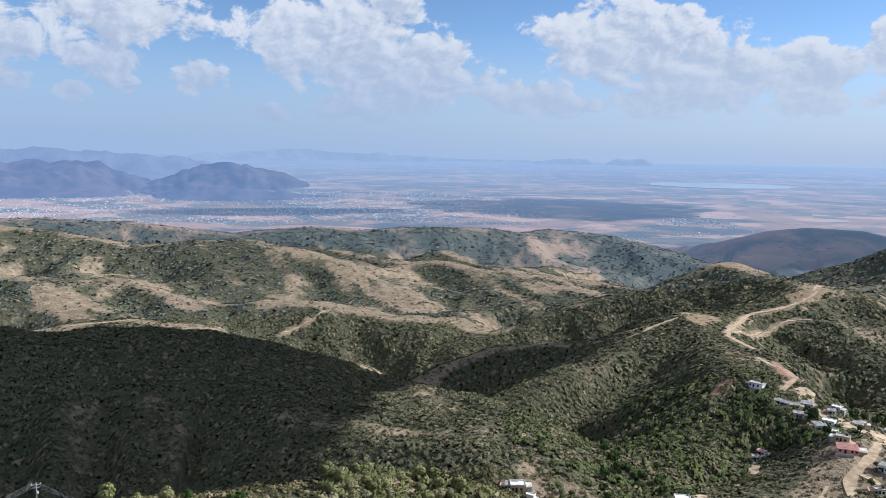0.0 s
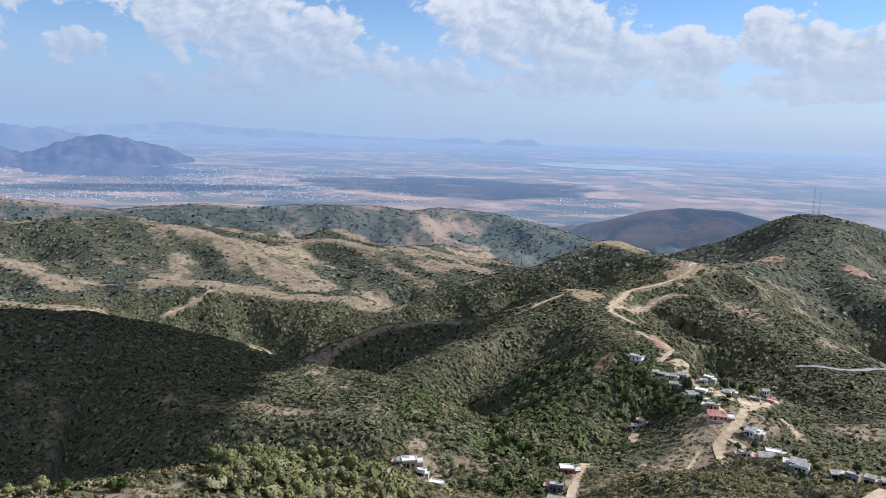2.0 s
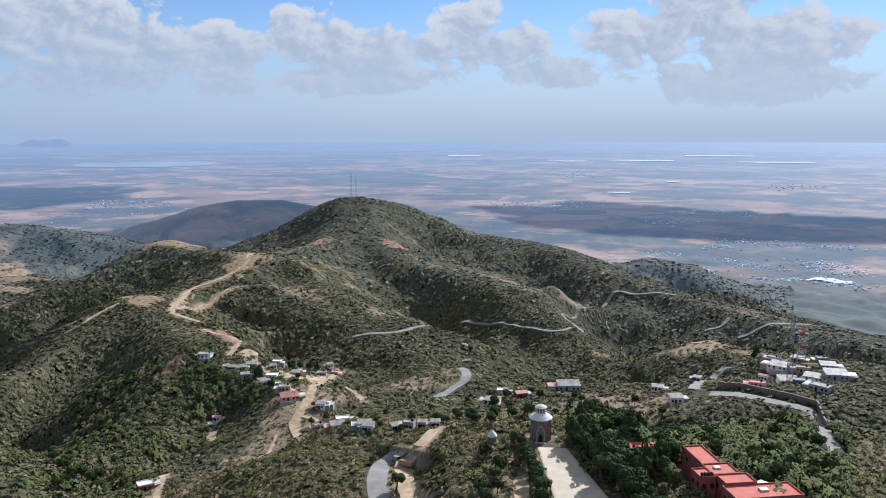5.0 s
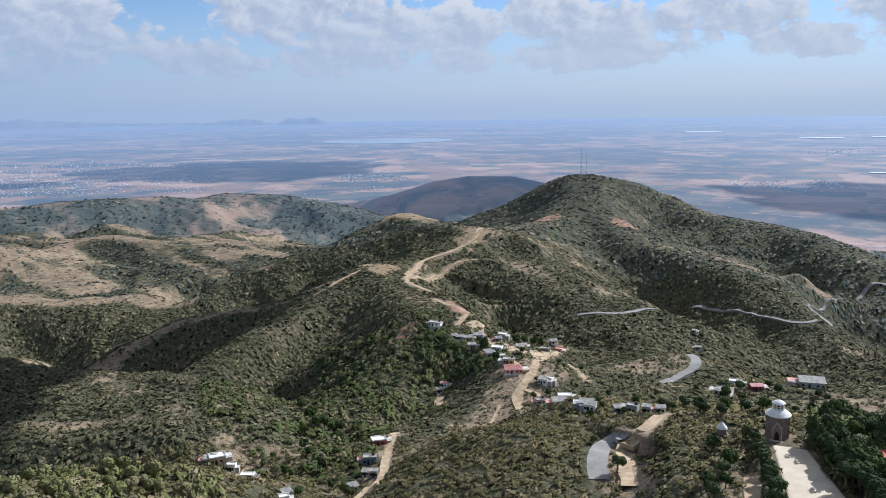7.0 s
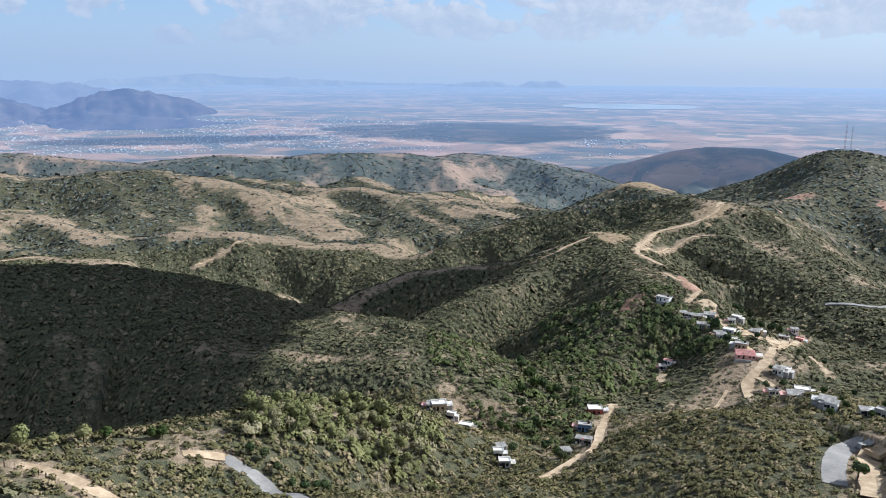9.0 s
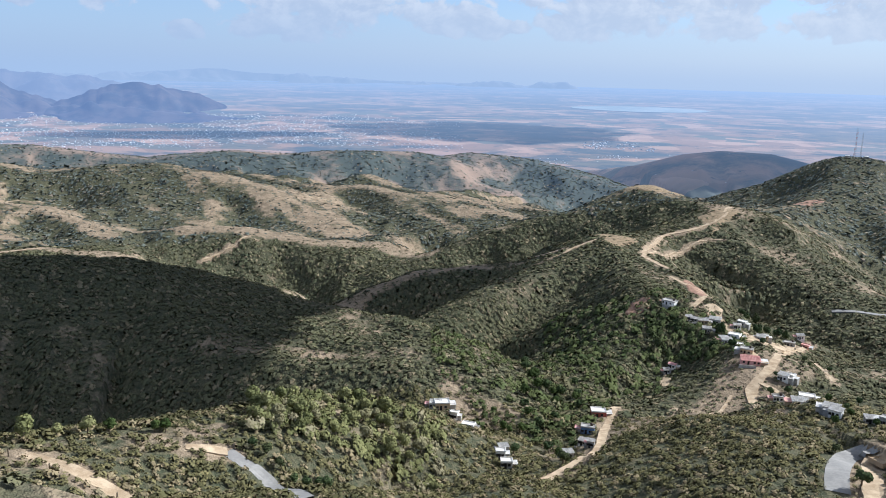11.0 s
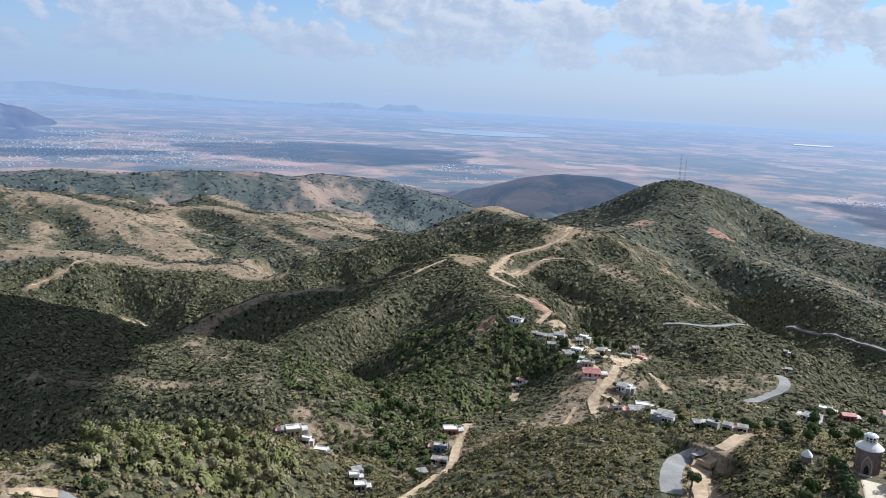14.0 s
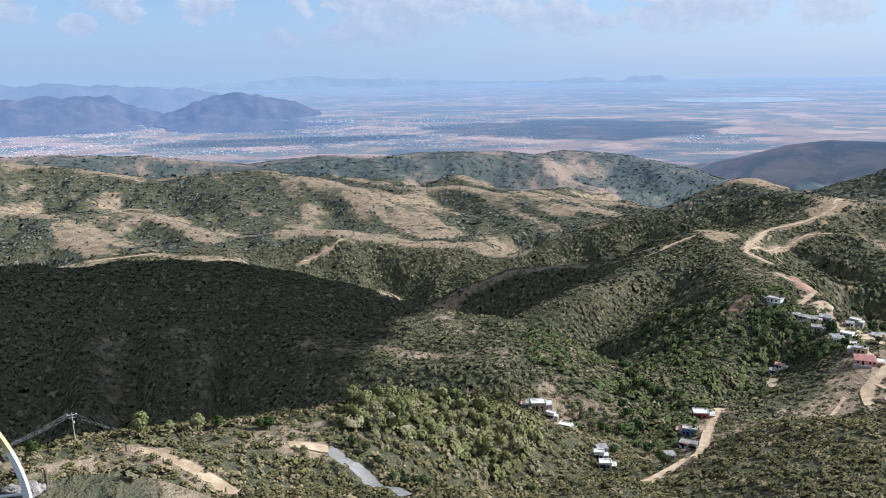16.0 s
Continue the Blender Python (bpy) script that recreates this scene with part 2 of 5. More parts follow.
# each ridge: crest points (bearing, angle below eye level, distance), fall of its flanks, half width of its top, gully strength, how bare its crest is
RIDGES = [
    ([(-60, 31, 140), (-38, 31, 146), (-15, 31.5, 150), (2, 31.5, 160), (12, 31.5, 180)], 0.45, 6, 0.2, 0.35),
    ([(-60, 22, 185), (-38, 23.2, 190), (-28, 24.6, 200), (-20, 24.8, 210), (-12, 24.5, 225), (-7, 24.1, 235), (-2.5, 24.2, 245), (2, 25.0, 250), (6.3, 26.8, 245), (10, 28.4, 240)], 0.55, 8, 0.2, 0.45),
    ([(-70, 5, 700), (-45, 7.2, 560), (-37.8, 9.4, 540), (-31.9, 11.8, 520), (-27.5, 12.5, 510), (-20.6, 12.5, 505), (-15.7, 13.4, 500), (-10.7, 15.0, 490), (-5.1, 16.7, 470), (0, 18.3, 430), (4, 20.0, 395), (7.6, 22.4, 350)], 0.5, 14, 0.35, 0.12),
    ([(-15.7, 14.5, 480), (-8, 19.0, 400), (-2.4, 20.3, 372), (2.8, 20.0, 365), (6, 21.4, 345), (8.5, 24, 320)], 0.45, 10, 0.3, 0.55),
    # the ridge that carries the village and the track
    ([(26, 25, 330), (28, 21.6, 370), (29.5, 18.7, 410), (27, 17.4, 455), (23.8, 15.3, 500), (21.1, 13.2, 600), (17.9, 11.3, 690), (21, 10.6, 760), (25.8, 8.7, 860), (20.1, 7.6, 960)], 0.58, 10, 0.28, 0.5),
    ([(17.9, 11.3, 690), (15, 12.3, 655), (11.5, 13.3, 645), (7, 13.8, 635), (3.7, 14.2, 625), (0.4, 15.6, 610), (-3.4, 17.6, 590)], 0.74, 5, 0.25, 0.8),
    ([(18, 12.2, 640), (13.5, 13.5, 610), (9.1, 15.3, 560), (5, 17.5, 520), (2.5, 18.8, 500)], 0.74, 5, 0.2, 0.35),
    ([(20.1, 7.6, 960), (17.9, 8.3, 940), (15.3, 9.4, 910), (13, 9.9, 900), (9, 11.1, 880), (4.9, 12.9, 850), (1.5, 14.2, 820)], 0.7, 6, 0.4, 0.55),
    ([(23.8, 15.3, 500), (19.5, 18.6, 440), (14, 22.5, 375), (11.5, 25, 335)], 0.54, 8, 0.3, 0.3),
    ([(28, 21.6, 370), (22, 24.4, 325), (17, 27.2, 290), (14, 29.5, 262)], 0.46, 12, 0.25, 0.4),
    ([(29.5, 18.7, 410), (33, 18.6, 430), (37, 18.0, 455), (40, 17.2, 480)], 0.45, 12, 0.25, 0.6),
    ([(-60, 25.2, 59), (-40, 25.2, 59), (-33, 25.2, 59), (-31.3, 25.6, 59)], 1.1, 2.2, 0),
    # the hill with the mast
    ([(24, 8.1, 1370), (25.4, 7.5, 1360), (27.8, 6.7, 1350), (30.3, 5.4, 1350), (31.6, 4.95, 1350), (33, 4.84, 1350), (34.6, 4.8, 1350), (36, 5.0, 1350), (37.6, 5.5, 1350), (38.7, 6.0, 1350), (39.7, 6.4, 1340), (41.8, 7.3, 1330), (43.8, 7.6, 1310), (45.8, 7.9, 1280), (47.9, 8.3, 1250), (49.9, 8.9, 1220), (53.8, 10.5, 1150), (56.8, 11.2, 1100), (62.9, 12.4, 1020), (67, 13.1, 960), (80, 14, 900)], 0.48, 16, 0.45, 0.35),
    ([(33, 4.9, 1350), (34, 7.0, 1150), (36.8, 9.1, 980), (41.8, 10.4, 930), (44.2, 11.2, 900), (48.3, 13.9, 825)], 0.56, 10, 0.45, 0.12),
    ([(25.8, 8.7, 860), (28, 8.6, 950), (31, 7.9, 1050), (33, 6.5, 1200)], 0.42, 14, 0.3, 0.45),
    ([(26, 9.8, 830), (30, 11.7, 760), (33.5, 13.4, 700), (36, 14.6, 660)], 0.42, 12, 0.3, 0.2),
    ([(26, 25, 330), (31, 24.6, 300), (36, 23.8, 268)], 0.42, 16, 0.15),
    ([(36, 26.5, 235), (30, 29, 225), (24, 31, 215), (14, 31.5, 195)], 0.42, 12, 0.15),
    # the shoulder with the chapel and the town behind it
    ([(35, 27, 215), (44, 26.6, 205), (47, 22.3, 250), (52, 24.1, 230), (58, 25.0, 222), (66, 20.5, 300), (75, 20, 320)], 0.40, 22, 0.15, 0.35),
    ([(36, 23.8, 262), (40, 21.0, 320), (46, 20.1, 345), (54, 18.6, 385), (61, 17.6, 385), (68, 17.0, 400), (80, 17, 410)], 0.40, 22, 0.15, 0.3),
    ([(68, 15.2, 480), (62, 14.9, 530), (58.8, 14.6, 560), (56, 15.2, 560), (53.2, 16.4, 560), (50, 18, 540)], 0.42, 10, 0.3, 0.95),
    # brown hills across the valley
    ([(-45, 11, 900), (-33, 12.2, 880), (-26, 11.8, 870), (-22.1, 11.6, 870), (-18.1, 12.3, 850)], 0.42, 8, 0.4, 1.0),
    ([(-16, 11.2, 980), (-13.2, 10.7, 940), (-9.1, 10.9, 930), (-3.2, 12.1, 900), (1, 12.3, 890), (4.5, 13.6, 860)], 0.36, 10, 0.4, 1.0),
    ([(-60, 2.5, 1500), (-37.5, 3.6, 1420), (-32.6, 4.5, 1380), (-26.3, 5.5, 1330), (-21.7, 6.7, 1280), (-14.9, 6.5, 1250), (-11.6, 7.0, 1200), (-7.5, 8.6, 1110), (-4.5, 10.5, 1020), (-2, 11.7, 960)], 0.40, 10, 0.5, 0.75),
    ([(-55, 6, 1150), (-37.7, 6.8, 1120), (-33.4, 7.3, 1100), (-28.5, 8.4, 1060), (-26.4, 9.8, 1000), (-22.9, 11.2, 930)], 0.40, 8, 0.5, 0.8),
    ([(-8, 7.2, 1400), (-4.2, 8.1, 1280), (-0.1, 8.15, 1250), (4, 8.95, 1180), (8.7, 9.8, 1080), (10.7, 10.1, 1040)], 0.42, 8, 0.5, 0.8),
    ([(0, 7.2, 1480), (2.4, 8.2, 1420), (7.1, 8.75, 1330), (13.2, 9.4, 1200)], 0.42, 8, 0.5, 0.9),
    # spurs of those hills, bare along their backs
    ([(-13.8, 6.7, 1252), (-12.1, 8.0, 1175), (-11.4, 9.6, 1087), (-11.1, 10.6, 1035)], 0.46, 4, 0.3, 0.85),
    ([(-17.3, 6.7, 1255), (-16.6, 8.0, 1178), (-15.2, 9.6, 1088), (-14.1, 10.5, 1044)], 0.46, 4, 0.3, 0.8),
    ([(-9.5, 7.6, 1200), (-7.9, 8.8, 1130), (-7.1, 10.2, 1058), (-6.8, 10.9, 1019)], 0.46, 4, 0.3, 0.9),
    ([(-7.1, 8.4, 1146), (-4.6, 9.7, 1080), (-1.8, 11.0, 1011)], 0.46, 5, 0.3, 0.95),
    ([(-3.8, 8.2, 1281), (-3.2, 9.5, 1140), (-2.0, 10.9, 1022)], 0.48, 4, 0.3, 0.85),
    ([(-0.5, 8.1, 1290), (1.8, 8.9, 1205), (4.1, 10.1, 1073), (6.7, 11.2, 1000)], 0.48, 4, 0.3, 0.95),
    ([(2.4, 8.3, 1265), (4.7, 8.85, 1211), (7.1, 10.0, 1083), (8.6, 10.7, 1034)], 0.48, 4, 0.3, 0.95),
    ([(4.9, 8.7, 1227), (7.7, 9.1, 1186), (9.8, 9.8, 1108), (10.8, 10.4, 1056)], 0.48, 4, 0.3, 0.95),
    ([(-24.8, 8.4, 1071), (-21.6, 8.9, 1045), (-19.5, 10.0, 988), (-17.7, 11.3, 926)], 0.44, 5, 0.3, 0.85),
    ([(-28.0, 9.3, 1027), (-26.7, 10.5, 967), (-25.1, 11.5, 921)], 0.44, 5, 0.3, 0.8),
    ([(-16, 7.9, 1180), (-15, 9.3, 1080), (-12, 10.5, 1010)], 0.42, 8, 0.4, 0.6),
    ([(-40, 4.4, 1750), (-27.3, 4.7, 1700), (-21.7, 5.1, 1700), (-14.9, 6.05, 1650), (-10, 5.6, 1700), (-5.5, 5.75, 1720), (-1, 5.55, 1750), (3, 5.6, 1800)], 0.30, 20, 0.22),
    ([(1, 6.9, 1850), (3.1, 6.3, 1900), (7.7, 5.55, 1980), (11.8, 5.9, 1980), (15.8, 6.8, 1900), (18.6, 7.6, 1850)], 0.26, 20, 0.22),
    ([(17.5, 7.4, 2350), (19.2, 6.1, 2400), (22.6, 5.1, 2430), (25, 4.75, 2450), (28.1, 4.8, 2450), (31, 5.4, 2450), (36, 7.4, 2400)], 0.30, 25, 0.3),
    ([(52, 9.6, 1700), (54, 8.9, 1650), (57, 9.2, 1650), (60, 10.6, 1600)], 0.3, 20, 0.3),
]
FLOOR_R = [0, 60, 150, 300, 450, 600, 1000, 1500, 1900, 2300, 2800, 3400, 4000, 4500, 4880]
FLOOR_A = [60, 44, 37, 30.5, 26.5, 24.0, 18.0, 13.4, 11.2, 9.1, 6.5, 4.3, 2.6, 1.4, 0.75]


def land(x, y):
    """Height of the ground at x, y (arrays), and how dry it is there (0 thick scrub, 1 bare crest)."""
    x, y = np.asarray(x, float), np.asarray(y, float)
    r = np.hypot(x, y)
    floor = -np.maximum(r, 8) * np.tan(np.radians(np.interp(r, FLOOR_R, FLOOR_A)))
    soft = np.clip(r * 0.008, 0.6, 9.0)
    hill = -22 - 0.66 * np.maximum(0, r - 14)
    stack = [floor, hill]
    crest = np.full(x.shape, 1e9)
    dry = np.zeros(x.shape)
    patch = 14 * fbm(x, y, 60, 3, 55)
    for k, (points, fall, top, gully, *rest) in enumerate(RIDGES):
        px = [d * math.sin(radians(a)) for a, e, d in points]
        py = [d * math.cos(radians(a)) for a, e, d in points]
        pz = [-d * math.tan(radians(e)) for a, e, d in points]
        best, bh, bs, side = np.full(x.shape, 1e9), np.zeros(x.shape), np.zeros(x.shape), np.zeros(x.shape)
        run = 0.0
        for i in range(len(points) - 1):
            dx, dy = px[i + 1] - px[i], py[i + 1] - py[i]
            length = math.hypot(dx, dy)
            f = np.clip(((x - px[i]) * dx + (y - py[i]) * dy) / length ** 2, 0, 1)
            dist = np.hypot(x - px[i] - f * dx, y - py[i] - f * dy)
            near = dist < best
            best = np.where(near, dist, best)
            bh = np.where(near, pz[i] + (pz[i + 1] - pz[i]) * f, bh)
            bs = np.where(near, run + f * length, bs)
            side = np.where(near, np.sign((x - px[i]) * dy - (y - py[i]) * dx), side)
            run += length
        far = points[0][2] / 700
        rill = wave1(bs / (46 * max(far ** 0.7, 0.6)), k * 7 + 3 + side) + 0.6 * wave1(bs / (19 * max(far ** 0.7, 0.6)), k * 7 + 5 + side)
        out = np.maximum(0, best - top)
        drop = fall * (np.sqrt(out ** 2 + 12 ** 2) - 12) * 1.03
        drop = drop * (1 + gully * 1.05 * rill * np.clip(out / 60, 0, 1))
        stack.append(bh - drop)
        crest = np.minimum(crest, (best - top * 0.6) / max(0.35, points[len(points) // 2][2] / 900))
        bare = (rest[0] if rest else 0.3) * (0.72 if points[len(points) // 2][2] > 1000 else 1.0)
        dry = np.maximum(dry, bare * np.clip(1.15 - (best - top * 0.5 + patch) / (13 * max(0.5, points[len(points) // 2][2] / 1000)), 0, 1))
    stack = np.array(stack)
    peak = stack.max(0)
    z = peak + soft * np.log(np.exp((stack - peak) / soft).sum(0)) - soft * 0.35
    rough = fbm(x, y, 90, 5, 3) * np.clip(r / 600, 0.15, 1.3) * 7.0 * np.clip((2600 - r) / 600, 0, 1)
    rough = rough * np.clip(crest / 40, 0.12, 1)
    return z + rough, dry


# levelled ground: centre bearing, distance, radius, height below eye level
PADS = [(48.2, 228, 30, 101.3), (60, 226, 22, 101.5), (46.9, 256, 16, 101.3)]


def ground_z(x, y):
    z, _ = land(x, y)
    for az, d, rad, low in PADS:
        c = bearing(az, d)
        k = np.clip((rad * 1.5 - np.hypot(np.asarray(x) - c.x, np.asarray(y) - c.y)) / (rad * 0.5), 0, 1)
        k = k * k * (3 - 2 * k)
        z = z * (1 - k) - low * k
    return EYE + z


def green(x, y):
    """How thick the scrub grows: dense on flanks that face west and in hollows, thin on crests and sunny sides. The
    westward lean also paints slope shade into the ground.
    """
    _, dry = land(x, y)
    r, az = np.hypot(x, y), np.arctan2(x, y)
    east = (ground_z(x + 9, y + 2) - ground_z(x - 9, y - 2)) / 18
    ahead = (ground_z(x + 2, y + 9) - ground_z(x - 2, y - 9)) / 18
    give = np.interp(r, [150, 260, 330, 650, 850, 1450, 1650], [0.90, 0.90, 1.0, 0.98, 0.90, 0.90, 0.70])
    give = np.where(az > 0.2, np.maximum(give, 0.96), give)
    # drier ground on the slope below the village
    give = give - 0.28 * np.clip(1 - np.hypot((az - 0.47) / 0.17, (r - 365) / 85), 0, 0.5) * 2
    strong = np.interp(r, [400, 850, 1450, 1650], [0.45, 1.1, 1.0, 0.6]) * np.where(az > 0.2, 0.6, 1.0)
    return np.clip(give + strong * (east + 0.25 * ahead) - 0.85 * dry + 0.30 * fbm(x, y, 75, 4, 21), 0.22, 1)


def joined(name, verts, faces, mats, smooth=False):
    me = bpy.data.meshes.new(name)
    me.from_pydata(verts, [], faces)
    for m in mats:
        me.materials.append(m)
    if smooth:
        me.polygons.foreach_set("use_smooth", [True] * len(me.polygons))
    return me


def sheet_faces(rows, cols):
    i = np.arange(rows * cols).reshape(rows, cols)
    return np.stack([i[:-1, :-1], i[:-1, 1:], i[1:, 1:], i[1:, :-1]], -1).reshape(-1, 4)


def build_ground():
    az = np.concatenate([np.arange(-180, -48, 4.0), np.arange(-48, 76, 0.2), np.arange(76, 180.1, 4.0)])
    az[-1] = 180.0
    rr = np.concatenate([[0.01, 6, 14, 30, 60], np.geomspace(90, 2100, 440), np.geomspace(2120, 4900, 150)])
    a, r = np.meshgrid(np.radians(az), rr)
    x, y = r * np.sin(a), r * np.cos(a)
    z = ground_z(x, y)
    # carries both the real scrub cover and the slope shade painted with it
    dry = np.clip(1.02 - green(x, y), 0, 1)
    # trodden verges beside the dirt tracks
    for surface, width, line in ROADS:
        if surface != "dirt":
            continue
        for (a0, d0), (a1, d1) in zip(line, line[1:]):
            p, q = bearing(a0, d0), bearing(a1, d1)
            dx, dy = q.x - p.x, q.y - p.y
            f = np.clip(((x - p.x) * dx + (y - p.y) * dy) / (dx * dx + dy * dy), 0, 1)
            away = np.hypot(x - p.x - f * dx, y - p.y - f * dy)
            dry = np.maximum(dry, np.clip(1.3 - away / (width * 1.1 + 1.5), 0, 1))
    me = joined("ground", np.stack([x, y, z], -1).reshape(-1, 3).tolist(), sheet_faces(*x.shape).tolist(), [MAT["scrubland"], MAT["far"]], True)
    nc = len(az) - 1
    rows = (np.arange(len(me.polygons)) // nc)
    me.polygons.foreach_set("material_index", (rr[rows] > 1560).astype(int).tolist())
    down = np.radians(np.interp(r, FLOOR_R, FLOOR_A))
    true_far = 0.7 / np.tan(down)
    # strength of the painted haze, rising with distance
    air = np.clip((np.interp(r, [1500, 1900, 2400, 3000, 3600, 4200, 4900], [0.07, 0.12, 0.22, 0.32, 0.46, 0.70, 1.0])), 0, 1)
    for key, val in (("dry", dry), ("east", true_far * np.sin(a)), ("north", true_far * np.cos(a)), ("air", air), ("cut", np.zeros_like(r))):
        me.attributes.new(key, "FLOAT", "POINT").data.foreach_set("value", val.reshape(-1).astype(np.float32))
    return tagged(new("ground", me), "dry scrub-covered hills falling to a wide farmed plain", "ground", kind="structure")


# ---- sky: cumulus along the horizon, unseen clouds added overhead to shade the land ----
# clouds: bearing, elevation of the middle, half width, half height, all in degrees
CLOUDS = [
    (-30.9, 7.0, 4.6, 1.9), (-37.5, 5.6, 3.4, 1.2), (-34.5, 3.9, 3.6, 1.2), (-23.1, 5.7, 2.7, 1.1), (-29.3, 4.3, 2.4, 0.8), (-22, 8.6, 5.5, 1.6), (-17, 4.8, 2.1, 0.9), (-22, 4.2, 1.2, 0.5), (-24.8, 3.6, 1.2, 0.5),
] + [
    (-7.9, 8.0, 7.2, 2.6), (-1.0, 6.9, 3.4, 1.2), (-2.7, 4.8, 6.5, 1.3), (5.6, 3.9, 3.6, 0.9), (-5.3, 3.0, 5.0, 0.8), (-12.2, 2.5, 1.6, 0.5), (-3.8, 10.2, 2.2, 0.8), (13, 7.6, 7.5, 2.4), (17.5, 5.6, 6.5, 1.5), (24.5, 5.4, 3.4, 1.8),
    (16, 3.6, 5, 0.9), (8, 3.2, 4, 0.6),
] + [
    (30.5, 6.4, 3.2, 1.9), (29, 7.4, 1.5, 1.1), (35, 5.8, 3.2, 1.3), (41.6, 7.1, 2.6, 1.9), (44.8, 6.0, 2.6, 1.3), (39, 5.6, 2.2, 1.0), (53, 6.5, 4.2, 1.6), (57, 8.4, 5, 2.0), (62, 5.6, 6, 2.2), (47.5, 4.2, 4, 0.9), (60, 3.4, 8, 1.2),
    (34, 3.9, 7, 0.9), (-31, 12.5, 9, 1.6), (3, 13.5, 10, 1.6),
]


def sky_world():
    """Hazy blue air, cumulus piled along the horizon, cloud added overhead, above the view, as fill light."""
    t = world.node_tree
    n = Nodes("", 0.9, t)
    sep = t.nodes.new("ShaderNodeSeparateXYZ")
    n.put(sep.inputs[0], t.nodes.new("ShaderNodeTexCoord").outputs["Generated"])
    deg = 180 / math.pi
    u = n.math("MULTIPLY", n.math("ARCTAN2", sep.outputs[0], sep.outputs[1]), deg)
    v = n.math("MULTIPLY", n.math("ARCSINE", sep.outputs[2]), deg)
    com = t.nodes.new("ShaderNodeCombineXYZ")
    n.put(com.inputs[0], u), n.put(com.inputs[1], n.math("MULTIPLY", v, 1.35))

    mask, belly = None, None
    for ca, ce, w, h in CLOUDS:
        du = n.math("DIVIDE", n.math("SUBTRACT", u, ca), w)
        up = n.math("DIVIDE", n.math("SUBTRACT", v, ce), h * 1.15)
        # flat undersides, piled tops
        dv = n.math("MAXIMUM", up, n.math("MULTIPLY", up, -0.75))
        q = n.math("SUBTRACT", 1.0, n.math("ADD", n.math("MULTIPLY", du, du), n.math("MULTIPLY", dv, dv)))
        deep = n.math("SUBTRACT", q, n.math("MULTIPLY", up, 0.9))
        mask = q if mask is None else n.math("MAXIMUM", mask, q)
        belly = deep if belly is None else n.math("MAXIMUM", belly, deep)
    # unseen cloud cover overhead, added to brighten the shaded land
    mask = n.math("MAXIMUM", mask, n.math("ADD", -0.75, n.math("MULTIPLY", n.ramp(v, 17.0, 26.0), 0.87)))

    def puff(side, up):
        vec = t.nodes.new("ShaderNodeVectorMath")
        n.put(vec.inputs[0], com.outputs[0])
        vec.inputs[1].default_value = (side, up, 0)
        return n.math("MULTIPLY", n.math("SUBTRACT", n.noise(0.40, 9, 0.62, vec.outputs[0], 0.3), 0.5), 1.75)

    grain, lit_side = puff(0, 0), puff(0.5, 0.5)
    here = n.math("ADD", n.math("MULTIPLY", mask, 0.45), grain)
    cover = n.ramp(here, -0.03, 0.17)
    shade = n.ramp(n.math("ADD", n.math("SUBTRACT", lit_side, grain), n.math("MULTIPLY", belly, 0.16)), -0.22, 0.42)
    thick = n.ramp(here, 0.15, 0.8)
    lit = n.mix(shade, (0.73, 0.73, 0.74), (0.46, 0.51, 0.60))
    lit = n.mix(n.math("MULTIPLY", thick, 0.25), lit, (0.57, 0.61, 0.68))
    air = n.add("VectorMath")
    air.operation = "SCALE"
    n.put(air.inputs[0], sky.outputs["Color"])
    air.inputs["Scale"].default_value = 0.114
    colour = n.mix(cover, air.outputs[0], lit)
    # thick air towards the horizon, whiter on the sun's side
    murk = n.mix(n.ramp(u, -30.0, 50.0), (0.355, 0.45, 0.60), (0.53, 0.59, 0.67))
    low = n.mix(n.ramp(v, -1.0, 1.6), n.mix(n.ramp(u, -30.0, 60.0), (0.36, 0.465, 0.63), (0.46, 0.54, 0.66)), murk)
    colour = n.mix(n.math("POWER", n.ramp(n.math("SUBTRACT", 0.0, v), -8.6, 0.3), 0.8), colour, low)
    n.put(t.nodes["Background"].inputs["Color"], colour)
    t.nodes["Background"].inputs["Strength"].default_value = 0.71


sky_world()


